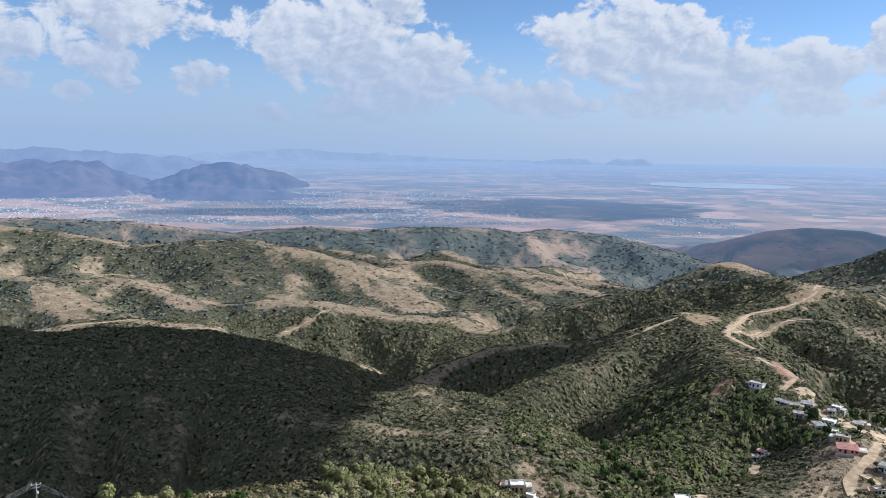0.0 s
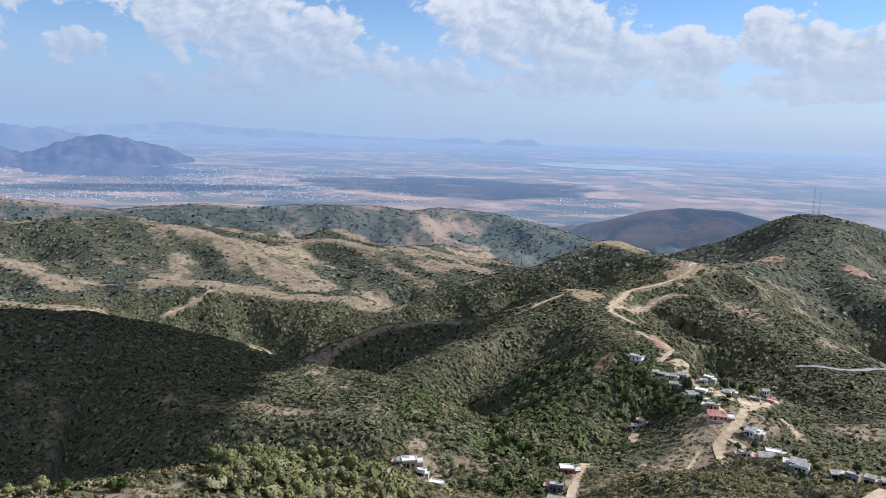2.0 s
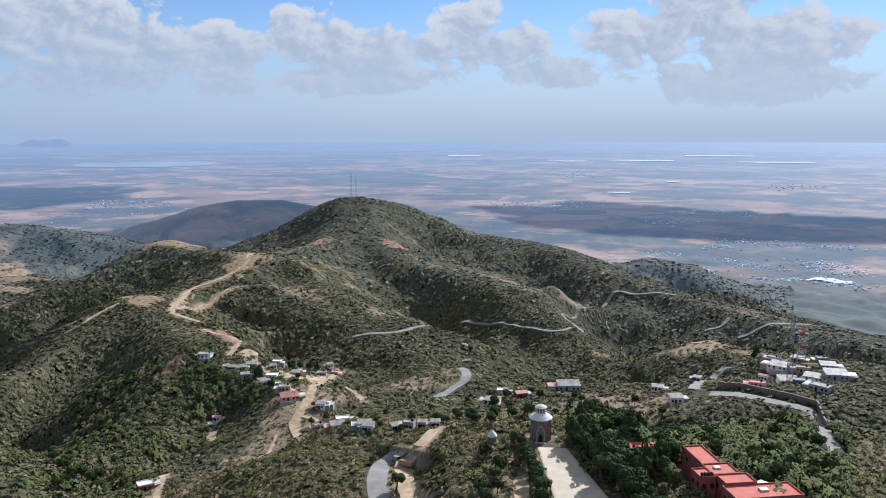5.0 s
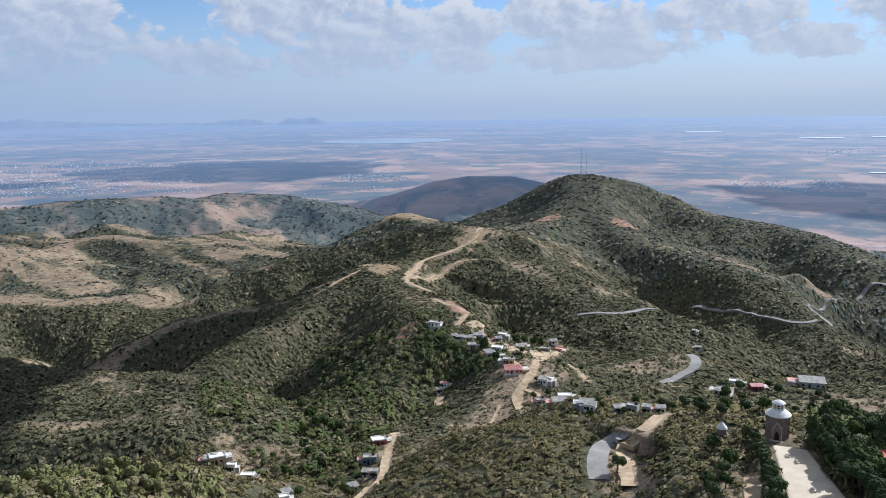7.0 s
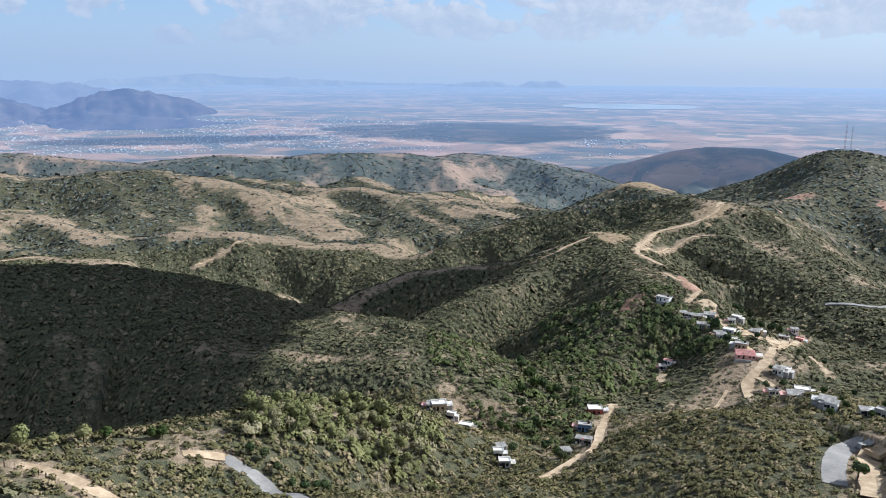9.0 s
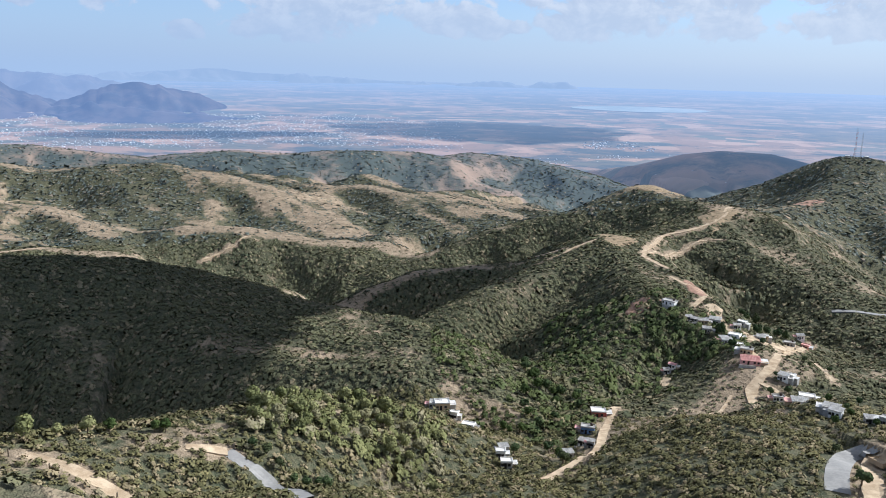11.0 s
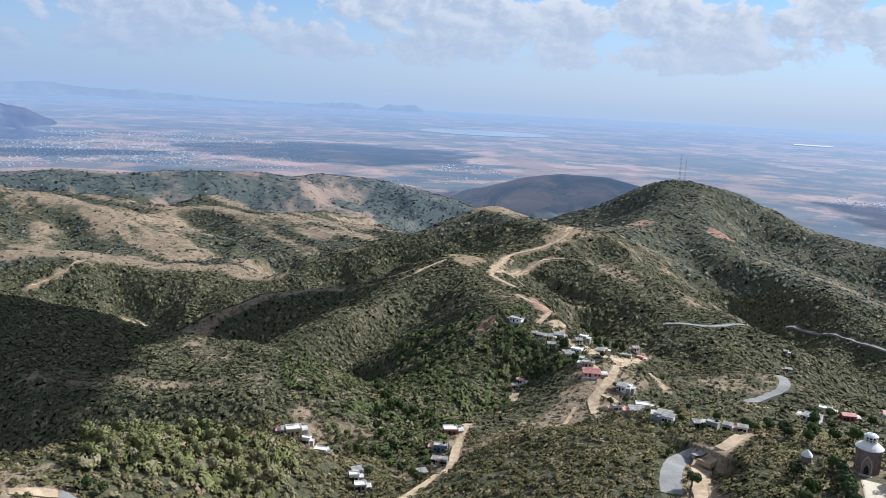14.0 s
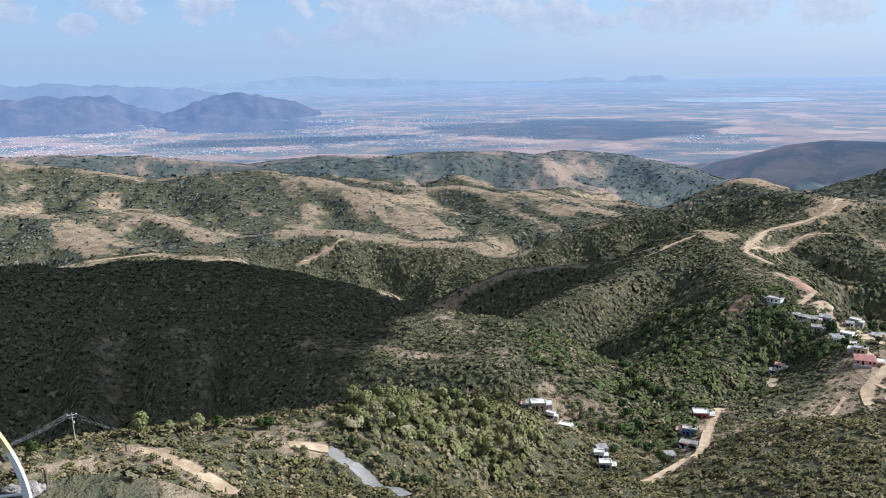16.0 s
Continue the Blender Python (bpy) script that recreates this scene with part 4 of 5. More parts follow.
# ---- houses ----
def house(roof, wall, az, d, width, k):
    m = stand(az, d, (k * 37) % 50 - 25)
    label = {"flat": "small %s house with a flat concrete roof", "tin": "low %s house under a sheet metal roof", "pinkroof": "small %s house with a faded red roof"}[roof]
    word = {"red_wall": "red", "concrete": "bare block"}.get(wall, wall)
    ob = empty("house", m, label % word + " on the hillside", "house", "hillside houses")
    width *= 0.70 if d > 310 or wall in ("blue", "red_wall") else 0.55
    deep, tall = width * (0.62 + 0.05 * (k % 4)), 2.3 + 0.3 * (k % 3)
    low = 3.0
    bm = bmesh.new()
    box(bm, 0, 0, -low, width, deep, tall + low, 0.04)
    part("body", bm, MAT[wall], ob)
    top = MAT["pink"] if roof == "pinkroof" or wall == "pink" else MAT["metal_roof"] if roof == "tin" else MAT["white"] if k % 2 else MAT["concrete"]
    bm = bmesh.new()
    if roof == "tin":
        n = max(8, int(width / 0.35))
        rows = []
        for y in (-deep / 2 - 0.4, deep / 2 + 0.4):
            rows.append([bm.verts.new((-width / 2 - 0.3 + i * (width + 0.6) / n, y, tall + (0.06 if i % 2 else 0.0) + (y + deep / 2 + 0.4) * 0.12)) for i in range(n + 1)])
        for i in range(n):
            bm.faces.new((rows[0][i], rows[0][i + 1], rows[1][i + 1], rows[1][i]))
        bmesh.ops.solidify(bm, geom=bm.faces[:], thickness=0.04)
    elif roof == "pinkroof":
        for s in (-1, 1):
            vs = box(bm, 0, 0, 0, width + 0.6, deep * 0.58, 0.12).verts[-8:]
            bmesh.ops.transform(bm, verts=list(vs), matrix=Matrix.Translation((0, s * deep * 0.27, tall + 0.35)) @ Matrix.Rotation(-s * 0.3, 4, "X"))
    else:
        box(bm, 0, 0, tall, width + 0.3, deep + 0.3, 0.16)
        for s in (-1, 1):
            box(bm, s * (width / 2 + 0.02), 0, tall + 0.16, 0.18, deep + 0.2, 0.35)
            box(bm, 0, s * (deep / 2 + 0.02), tall + 0.163, width - 0.2, 0.18, 0.345)
    part("roof", bm, top, ob)
    # a shed or lean-to beside it, and a yard wall
    side = 1 if k % 2 else -1
    bm = bmesh.new()
    w2, d2, h2 = width * 0.42, deep * 0.7, tall * 0.72
    shed = part("lean_to", box(bm, side * (width / 2 + w2 / 2 + 0.02), deep * 0.1, -low, w2, d2, h2 + low, 0.03), MAT["concrete" if k % 3 else "ochre"], ob, "rough block lean-to")
    bm = bmesh.new()
    box(bm, side * (width / 2 + w2 / 2 + 0.05), deep * 0.1 - 0.2, h2, w2 + 0.3, d2 + 0.6, 0.08)
    for v in bm.verts:
        v.co.z += (v.co.y - deep * 0.1) * 0.1
    part("sheet_roof", bm, MAT["metal_roof" if k % 4 else "pink"], shed)
    if k % 3 == 0:
        bm = bmesh.new()
        box(bm, -side * width * 0.2, -deep / 2 - 3.2, -low, width * 0.9, 0.2, low + 0.9)
        part("yard_wall", bm, MAT["concrete"], ob)
    # solid dark panels in place of shaded openings, on the side towards the lookout
    f = -deep / 2
    part("door", box(bmesh.new(), -width * 0.12, f - 0.02, 0.0, 0.9, 0.1, 1.95), MAT["dark"], ob)
    for q in (-0.36, 0.2, 0.4):
        if q == 0.4 and width < 9:
            continue
        w = part("window", box(bmesh.new(), width * q, f - 0.02, 0.85, 1.0, 0.1, 0.95), MAT["dark"], ob)
        part("sill", box(bmesh.new(), width * q, f - 0.08, 0.74, 1.2, 0.16, 0.1), MAT["concrete"], w)
    if roof == "flat" and k % 2 == 0:
        bm = bmesh.new()
        drum(bm, width * 0.25, deep * 0.2, tall + 0.16, 0.55, 0.55, 1.1, 14)
        drum(bm, width * 0.25, deep * 0.2, tall + 1.26, 0.5, 0.2, 0.22, 14)
        part("water_tank", bm, MAT["bronze"], ob, "black plastic roof tank")
    clear(az, d, width * 0.62)
    clear(az, d - width * 0.6, width * 0.5)


for k, (roof, wall, az, d, width) in enumerate(VILLAGE + HAMLET + TOWN + VALLEY):
    house(roof, wall, az, d, width, k)


# ---- the chapel ----
def chapel():
    m = stand(47.05, 253, 0) @ Matrix.Scale(0.88, 4)
    ob = empty("chapel", m, "round brown stone chapel with white domed roof and lantern", "chapel")
    r = 3.9
    bm = bmesh.new()
    wall = part("wall", drum(bm, 0, 0, -2, r, r, 10.2, 12), MAT["stone"], ob, "brown stone wall")
    for i in range(12):
        a = (i + 0.5) * math.pi / 6
        part("pilaster", box(bmesh.new(), math.cos(a) * r * 0.985, math.sin(a) * r * 0.985, -2, 0.35, 0.35, 10.2), MAT["stone"], wall)
    bm = bmesh.new()
    for z, r0, r1, h in ((8.2, 4.35, 4.35, 0.3), (8.5, 4.3, 3.5, 0.7), (9.2, 3.5, 2.6, 0.6), (9.8, 2.6, 1.9, 0.5)):
        drum(bm, 0, 0, z, r0, r1, h, 32)
    part("roof", bm, MAT["white"], ob, "white stepped dome")
    # solid dark core stands in for the shade inside the lantern
    lantern = part("lantern", drum(bmesh.new(), 0, 0, 10.3, 1.55, 1.55, 1.9, 20), MAT["dark"], ob, "lantern with white columns round a solid dark core")
    for i in range(10):
        a = i * math.pi / 5
        part("column", drum(bmesh.new(), math.cos(a) * 1.8, math.sin(a) * 1.8, 10.3, 0.2, 0.2, 1.9, 8), MAT["white"], lantern)
    part("ring", drum(bmesh.new(), 0, 0, 10.3, 2.05, 2.05, 0.3, 24), MAT["white"], lantern)
    part("ring", drum(bmesh.new(), 0, 0, 11.15, 2.0, 2.0, 0.2, 24), MAT["gold"], lantern)
    bm = bmesh.new()
    for z, r0, r1, h in ((12.2, 2.2, 2.2, 0.28), (12.48, 2.1, 1.5, 0.5), (12.98, 1.5, 0.5, 0.42), (13.4, 0.25, 0.1, 0.3)):
        drum(bm, 0, 0, z, r0, r1, h, 24)
    part("lantern_dome", bm, MAT["white"], ob)
    bm = bmesh.new()
    rod(bm, (0, 0, 13.6), (0, 0, 14.7), 0.07)
    rod(bm, (-0.35, 0, 14.3), (0.35, 0, 14.3), 0.07)
    part("finial_cross", bm, MAT["gold"], ob)
    # pointed portal facing the forecourt
    for name, w, h, y, mat in (("portal", 3.3, 6.6, -3.95, "concrete"), ("portal_recess", 2.6, 5.9, -4.1, "stone"), ("door", 1.5, 3.4, -4.22, "dark")):
        bm = bmesh.new()
        outline = []
        for i in range(9):
            t = i / 8
            outline.append((-w / 2 * (1 - t ** 2.2), h * 0.45 + h * 0.55 * t))
        pts = [(-w / 2, 0)] + outline + [(-x, z) for x, z in reversed(outline[:-1])] + [(w / 2, 0)]
        f = bm.faces.new([bm.verts.new((x, y, z)) for x, z in pts])
        g = bmesh.ops.extrude_face_region(bm, geom=[f])
        bmesh.ops.translate(bm, verts=[v for v in g["geom"] if isinstance(v, bmesh.types.BMVert)], vec=(0, 0.5, 0))
        part(name, bm, MAT[mat], ob)
    part("step", box(bmesh.new(), 0, -4.9, -0.4, 4.0, 1.6, 0.6), MAT["concrete"], ob)
    clear(47.05, 253, 6)


chapel()


def shrine():
    ob = empty("shrine", stand(43.4, 247), "small white domed shrine among the trees", "shrine")
    part("wall", drum(bmesh.new(), 0, 0, -1.5, 1.5, 1.5, 4.2, 12), MAT["stone"], ob)
    bm = bmesh.new()
    for z, r0, r1, h in ((2.7, 1.7, 1.5, 0.5), (3.2, 1.5, 0.9, 0.7), (3.9, 0.9, 0.1, 0.8)):
        drum(bm, 0, 0, z, r0, r1, h, 16)
    part("dome", bm, MAT["white"], ob)


shrine()


# ---- the red house beside the chapel ----
def red_house():
    m = Matrix.Translation(bearing(60.0, 224, -101.5)) @ Matrix.Rotation(radians(-32.3), 4, "Z")
    ob = empty("convent", m, "long red-painted building with flat red roofs and parapets", "building")
    top = 7.2
    blocks = [(-0.5, 10.5, 6.0, 13.0, top), (0.3, 0.5, 8.0, 7.0, top), (1.6, -6.0, 9.0, 6.0, top), (5.5, -13, 19.0, 8.0, top - 0.5), (-5.6, -1.5, 4.6, 6.0, top + 0.02)]
    for x, y, w, d, h in blocks:
        wing = part("wing", box(bmesh.new(), x, y, -4, w, d, h + 4, 0.05), MAT["red_wall"], ob, "brick-red painted walls")
        part("roof", box(bmesh.new(), x, y, h, w - 0.5, d - 0.5, 0.12), MAT["red_roof"], wing)
        bm = bmesh.new()
        for s in (-1, 1):
            box(bm, x + s * (w / 2 - 0.12), y, h, 0.24, d, 0.5)
            box(bm, x, y + s * (d / 2 - 0.12), h + 0.003, w - 0.48, 0.24, 0.494)
        part("parapet", bm, MAT["red_wall"], wing)
        for q in (-0.25, 0.25):
            part("window", box(bmesh.new(), x + q * w, y - d / 2 - 0.02, h - 3.0, 1.1, 0.1, 1.4), MAT["dark"], wing)
            part("window", box(bmesh.new(), x - w / 2 - 0.02, y + q * d, h - 3.0, 0.1, 1.1, 1.4), MAT["dark"], wing)
    for i in range(4):
        bm = bmesh.new()
        drum(bm, -7.0 + i * 0.95, -3.4, top + 0.2, 0.42, 0.42, 1.0, 12)
        drum(bm, -7.0 + i * 0.95, -3.4, top + 1.2, 0.38, 0.15, 0.18, 12)
        part("water_tank", bm, MAT["bronze"], ob, "black roof tank")
    part("skylight", box(bmesh.new(), -0.4, 1.2, top + 0.12, 2.0, 1.6, 0.5, 0.08), MAT["white"], ob)
    part("skylight", box(bmesh.new(), 6.0, -12.5, top - 0.38, 2.4, 1.8, 0.5, 0.08), MAT["white"], ob)
    for q in range(6):
        clear(58.0 + q * 0.75, 238 - q * 6, 6.5)
    a = empty("annexe", stand(54.5, 246, 8), "low annexe with a flat red roof between trees", "building")
    part("body", box(bmesh.new(), 0, 0, -3, 9, 6, 5.6), MAT["red_wall"], a)
    part("roof", box(bmesh.new(), 0, 0, 2.6, 9.4, 6.4, 0.2), MAT["red_roof"], a)
    clear(54.5, 246, 7)
    s = empty("monument", stand(61.6, 226, 20), "pair of white curved slabs standing upright", "monument")
    for q in (-1, 1):
        bm = bmesh.new()
        for i in range(7):
            h = 4.6 - 0.25 * i * i * 0.35
            box(bm, q * (0.55 + i * 0.28), 0.08 * i, 0, 0.27, 0.4, h)
        part("slab", bm, MAT["white"], s)
    part("base", box(bmesh.new(), 0, 0.2, -2, 5, 1.4, 2.3), MAT["concrete"], s)
    w = empty("hall", stand(63.6, 226, -30), "low hall under a white sheet roof", "building")
    part("body", box(bmesh.new(), 0, 0, -3, 12, 7, 5.5), MAT["concrete"], w)
    part("roof", box(bmesh.new(), 0, 0, 2.5, 12.6, 7.6, 0.25, 0.05), MAT["white"], w)
    clear(63.6, 226, 9)


red_house()


# ---- retaining wall above the loop road ----
def retaining_wall():
    line = [bearing(a, d) for a, d in ((59.5, 398), (61.5, 394), (64.0, 389), (65.9, 382), (67.5, 340))]
    bm = bmesh.new()
    for p, q in zip(line, line[1:]):
        n = max(1, int((q - p).length / 4))
        for i in range(n):
            a, b = p.lerp(q, i / n), p.lerp(q, (i + 1) / n)
            mid, ang = (a + b) / 2, math.atan2(b.y - a.y, b.x - a.x)
            z = float(ground_z(np.array([mid.x]), np.array([mid.y]))[0])
            made = bmesh.ops.create_cube(bm, size=1.0)["verts"]
            bmesh.ops.transform(bm, verts=made, matrix=Matrix.Translation((mid.x, mid.y, z)) @ Matrix.Rotation(ang, 4, "Z") @ Matrix.Diagonal(((b - a).length + 0.05, 0.8, 6.0, 1)))
    me = bpy.data.meshes.new("retaining_wall")
    bm.to_mesh(me)
    bm.free()
    me.materials.append(MAT["stone"])
    tagged(new("retaining_wall", me), "dark stone retaining wall above the curving road", "wall", kind="structure")


retaining_wall()


# ---- masts ----
def lattice(az, d, tall, wide, mats, label, slim=0.25, thick=0.17):
    ob = empty("radio_mast", stand(az, d), label, "mast", "radio masts")
    n = max(5, int(tall / (wide * 1.3 + 0.6)))
    corners = [(-1, -1), (1, -1), (1, 1), (-1, 1)]

    def at(i, c):
        w = wide / 2 * (1 - (1 - slim) * i / n)
        return (c[0] * w, c[1] * w, -1 + (tall + 1) * i / n)
    for i in range(n):
        bm = bmesh.new()
        for j in range(4):
            a, b = corners[j], corners[(j + 1) % 4]
            rod(bm, at(i, a), at(i + 1, a), thick, 4)
            rod(bm, at(i, a), at(i + 1, b), thick * 0.6, 4)
            rod(bm, at(i, b), at(i + 1, a), thick * 0.6, 4)
            rod(bm, at(i + 1, a), at(i + 1, b), thick * 0.6, 4)
        part("section", bm, mats[i % len(mats)], ob)
    part("antenna", rod(bmesh.new(), (0, 0, tall), (0, 0, tall + 3), 0.08), MAT["steel"], ob)
    return ob


lattice(64.1, 446, 38, 3.4, [MAT["steel"], MAT["steel"], MAT["steel"], MAT["bronze"]], "tall grey steel lattice mast beside the town houses", 0.35)
m2 = lattice(64.75, 505, 20, 5.2, [MAT["mast_red"], MAT["white"]], "red and white lattice mast with dishes", 0.6)
for i, (x, z) in enumerate(((-2.2, 16), (2.0, 18), (1.2, 13), (-1.6, 19))):
    bm = bmesh.new()
    drum(bm, x, -2.0, z, 0.9, 0.6, 0.4, 14)
    part("dish", bm, MAT["white"], m2)
lattice(33.0, 1352, 42, 2.4, [MAT["steel"], MAT["mast_red"]], "slender guyed mast on the hilltop", 0.8, 0.10)
lattice(33.35, 1352, 36, 1.8, [MAT["steel"]], "slender guyed mast on the hilltop", 0.8, 0.10)
for az in (32.6, 33.7):
    h = empty("equipment_hut", stand(az, 1346), "small pale hut at the foot of the masts", "hut")
    part("body", box(bmesh.new(), 0, 0, -3, 6, 5, 6), MAT["concrete"], h)
    part("roof", box(bmesh.new(), 0, 0, 3, 6.6, 5.6, 0.25), MAT["white"], h)


# ---- power pole and wires on the near spur ----
def power_pole(az, d, tall=8.6):
    ob = empty("power_pole", stand(az, d), "pale concrete power pole with crossarm and transformer", "power pole")
    part("pole", drum(bmesh.new(), 0, 0, -2, 0.20, 0.12, tall + 2, 10), MAT["concrete"], ob)
    part("crossarm", box(bmesh.new(), 0, 0, tall - 0.7, 2.4, 0.14, 0.14), MAT["steel"], ob)
    part("crossarm", box(bmesh.new(), 0, 0, tall - 1.5, 1.6, 0.14, 0.12), MAT["steel"], ob)
    for q in (-1.05, 0, 1.05):
        part("insulator", drum(bmesh.new(), q, 0, tall - 0.56, 0.09, 0.05, 0.35, 8), MAT["white"], ob)
    part("switch", box(bmesh.new(), 0.32, -0.2, tall - 3.0, 0.35, 0.3, 0.7, 0.05), MAT["white"], ob)
    return ob, tall


def wire(p, q, sag):
    curve = bpy.data.curves.new("power_line", "CURVE")
    curve.dimensions, curve.bevel_depth = "3D", 0.018
    s = curve.splines.new("POLY")
    s.points.add(15)
    for i in range(16):
        t = i / 15
        c = p.lerp(q, t)
        s.points[i].co = (c.x, c.y, c.z - sag * 4 * t * (1 - t), 1)
    curve.materials.append(MAT["steel"])
    tagged(new("power_line", curve), "thin power line sagging from the pole", "power line", "", "structure")


pole, tall = power_pole(-28.2, 215)
head = pole.matrix_world @ Vector((0, 0, tall - 0.3))
for q in (-1.05, 0, 1.05):
    wire(head + Vector((q, 0, 0)), bearing(-39, 185, -79) + Vector((q, q, 0)), 2.0)
    wire(head + Vector((q, 0, 0)), bearing(-24.3, 295, -128) + Vector((q, 0, 0)), 1.0)


# ---- the bell arch below the lookout ----
def bell_arch():
    p = bearing(-33.2, 58.5)
    z = EYE - 58.5 * math.tan(radians(21.1)) - 6.2
    ob = empty("bell_arch", Matrix.Translation((p.x, p.y, z)) @ Matrix.Rotation(radians(12), 4, "Z"), "white pointed concrete arch with yellow tip and hanging bell", "arch")

    def leg(s, t0, t1, mat, name):
        bm = bmesh.new()
        prev, rows = None, 14
        for i in range(rows + 1):
            t = t0 + (t1 - t0) * i / rows
            x, h = s * 1.72 * (1 - max(t, 0.0) ** 2.0 - min(t, 0.0) * 0.3) + s * 0.05, 6.2 * t
            w = 0.22 - 0.08 * t
            ring = [bm.verts.new((x + a * w, b * 0.22, h)) for a, b in ((-1, -1), (1, -1), (1, 1), (-1, 1))]
            if prev:
                for j in range(4):
                    bm.faces.new((prev[j], prev[(j + 1) % 4], ring[(j + 1) % 4], ring[j]))
            else:
                bm.faces.new(ring[::-1])
            prev = ring
        bm.faces.new(prev)
        bmesh.ops.recalc_face_normals(bm, faces=bm.faces)
        part(name, bm, mat, ob)
    for s in (-1, 1):
        leg(s, -0.12, 0.66, MAT["white"], "leg")
        leg(s, 0.66, 1.0, MAT["gold"], "tip")
    bell = part("bell", bmesh.new(), MAT["bronze"], ob, "dark bronze bell")
    bm = bmesh.new()
    for zz, r0, r1, h in ((3.35, 0.66, 0.56, 0.16), (3.51, 0.56, 0.44, 0.35), (3.86, 0.44, 0.36, 0.65), (4.51, 0.36, 0.2, 0.22)):
        drum(bm, 0, 0, zz, r0, r1, h, 20)
    bm.to_mesh(bell.data)
    bm.free()
    part("yoke", box(bmesh.new(), 0, 0, 4.7, 1.0, 0.16, 0.25), MAT["bark"], ob)
    part("hanger", drum(bmesh.new(), 0, 0, 4.9, 0.05, 0.05, 1.0, 8), MAT["steel"], ob)
    part("rail", rod(bmesh.new(), (-3.6, 0.1, 0.75), (2.0, 0.1, 0.75), 0.10, 8), MAT["white"], ob)
    clear(-33.2, 58.5, 4)


bell_arch()

# posts along the near track
for az, d, h in ((-25.0, 206, 2.0), (-22.6, 196, 1.8), (-18.4, 184, 2.4), (-30.3, 59.3, 1.3)):
    ob = empty("fence_post", stand(az, d), "weathered dark wooden post beside the track", "post", "posts by the track")
    part("post", drum(bmesh.new(), 0, 0, -0.5, 0.24 if d > 100 else 0.13, 0.18 if d > 100 else 0.11, h + 0.5, 8), MAT["bark"], ob)


# pale boulders on the terrace by the arch
def boulder(az, d, size, seed):
    bm = bmesh.new()
    bmesh.ops.create_icosphere(bm, subdivisions=3, radius=size)
    for v in bm.verts:
        k = 1 + 0.35 * noise.fractal(v.co * (1.4 / size) + Vector((seed, 0, 0)), 0.9, 2.0, 4)
        v.co = Vector((v.co.x * k * 1.2, v.co.y * k, v.co.z * k * 0.7))
    me = bpy.data.meshes.new("boulder")
    bm.to_mesh(me)
    bm.free()
    me.materials.append(MAT["rock"])
    ob = new("boulder", me)
    ob.matrix_world = stand(az, d, seed * 40, -size * 0.15)
    tagged(ob, "grey weathered boulder on the terrace edge", "boulder", "boulders by the arch")


MAT["rock"] = plain("grey_hazed_rock", (0.16, 0.14, 0.125), (0.34, 0.31, 0.275), 1.2, 0.9, 0.8)
for i, (az, d, size) in enumerate(((-31.9, 58.6, 0.45), (-31.2, 58.9, 0.6), (-30.7, 59.2, 0.4), (-31.5, 59.4, 0.7), (-32.4, 59.2, 0.5), (-34.9, 59.4, 0.5), (-35.8, 59.0, 0.6))):
    boulder(az, d, size, i)


# ---- far towns, lake and sheeted fields on the plain ----
def plain_distance(el):
    """Distance on the plain that lies el degrees below eye level."""
    return float(np.interp(el, [-a for a in FLOOR_A], FLOOR_R))


def far_town(name, az0, az1, el0, el1, count, size, label, seed):
    rng = np.random.default_rng(seed)
    verts, faces, lots = [], [], []
    hubs = [(rng.uniform(az0, az1), rng.uniform(min(el0, el1), max(el0, el1))) for _ in range(max(6, count // 45))]
    for _ in range(count):
        h = hubs[rng.integers(len(hubs))]
        az, el = h[0] + rng.normal(0, 1.3 * (az1 - az0) / 30 + 0.25), h[1] + rng.normal(0, 0.10)
        if not (az0 - 2 < az < az1 + 2 and min(el0, el1) - 0.3 < el < max(el0, el1) + 0.3):
            continue
        lots.append((az, bearing(az, plain_distance(el))))
    levels = ground_z(np.array([q[1].x for q in lots]), np.array([q[1].y for q in lots]))
    for (az, p), z in zip(lots, levels.tolist()):
        w, t, tall = size * rng.uniform(0.5, 1.8), size * rng.uniform(0.5, 1.0), size * rng.uniform(0.25, 0.6)
        c, s = math.cos(az * 7), math.sin(az * 7)
        b = len(verts)
        for zz in (z - 8, z + tall):
            for a, q in ((-1, -1), (1, -1), (1, 1), (-1, 1)):
                verts.append((p.x + (a * w * c - q * t * s) / 2, p.y + (a * w * s + q * t * c) / 2, zz))
        faces += [(b + 4, b + 5, b + 6, b + 7), (b, b + 1, b + 5, b + 4), (b + 1, b + 2, b + 6, b + 5), (b + 2, b + 3, b + 7, b + 6), (b + 3, b, b + 4, b + 7)]
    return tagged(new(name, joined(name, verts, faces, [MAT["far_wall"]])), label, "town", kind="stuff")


def far_wall():
    n = Nodes("hazed_far_walls")
    # haze before the walls, painted in as a faint blue emission
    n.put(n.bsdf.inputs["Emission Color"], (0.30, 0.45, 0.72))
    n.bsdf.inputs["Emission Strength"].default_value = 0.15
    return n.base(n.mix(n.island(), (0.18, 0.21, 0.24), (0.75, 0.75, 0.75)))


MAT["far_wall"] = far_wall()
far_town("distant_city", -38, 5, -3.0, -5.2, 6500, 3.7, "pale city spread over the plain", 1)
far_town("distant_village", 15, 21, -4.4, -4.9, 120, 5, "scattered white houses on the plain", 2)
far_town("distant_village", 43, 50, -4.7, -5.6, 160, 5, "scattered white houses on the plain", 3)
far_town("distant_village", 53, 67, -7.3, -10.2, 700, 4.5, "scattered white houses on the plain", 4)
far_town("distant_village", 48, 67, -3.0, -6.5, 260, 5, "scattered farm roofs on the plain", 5)
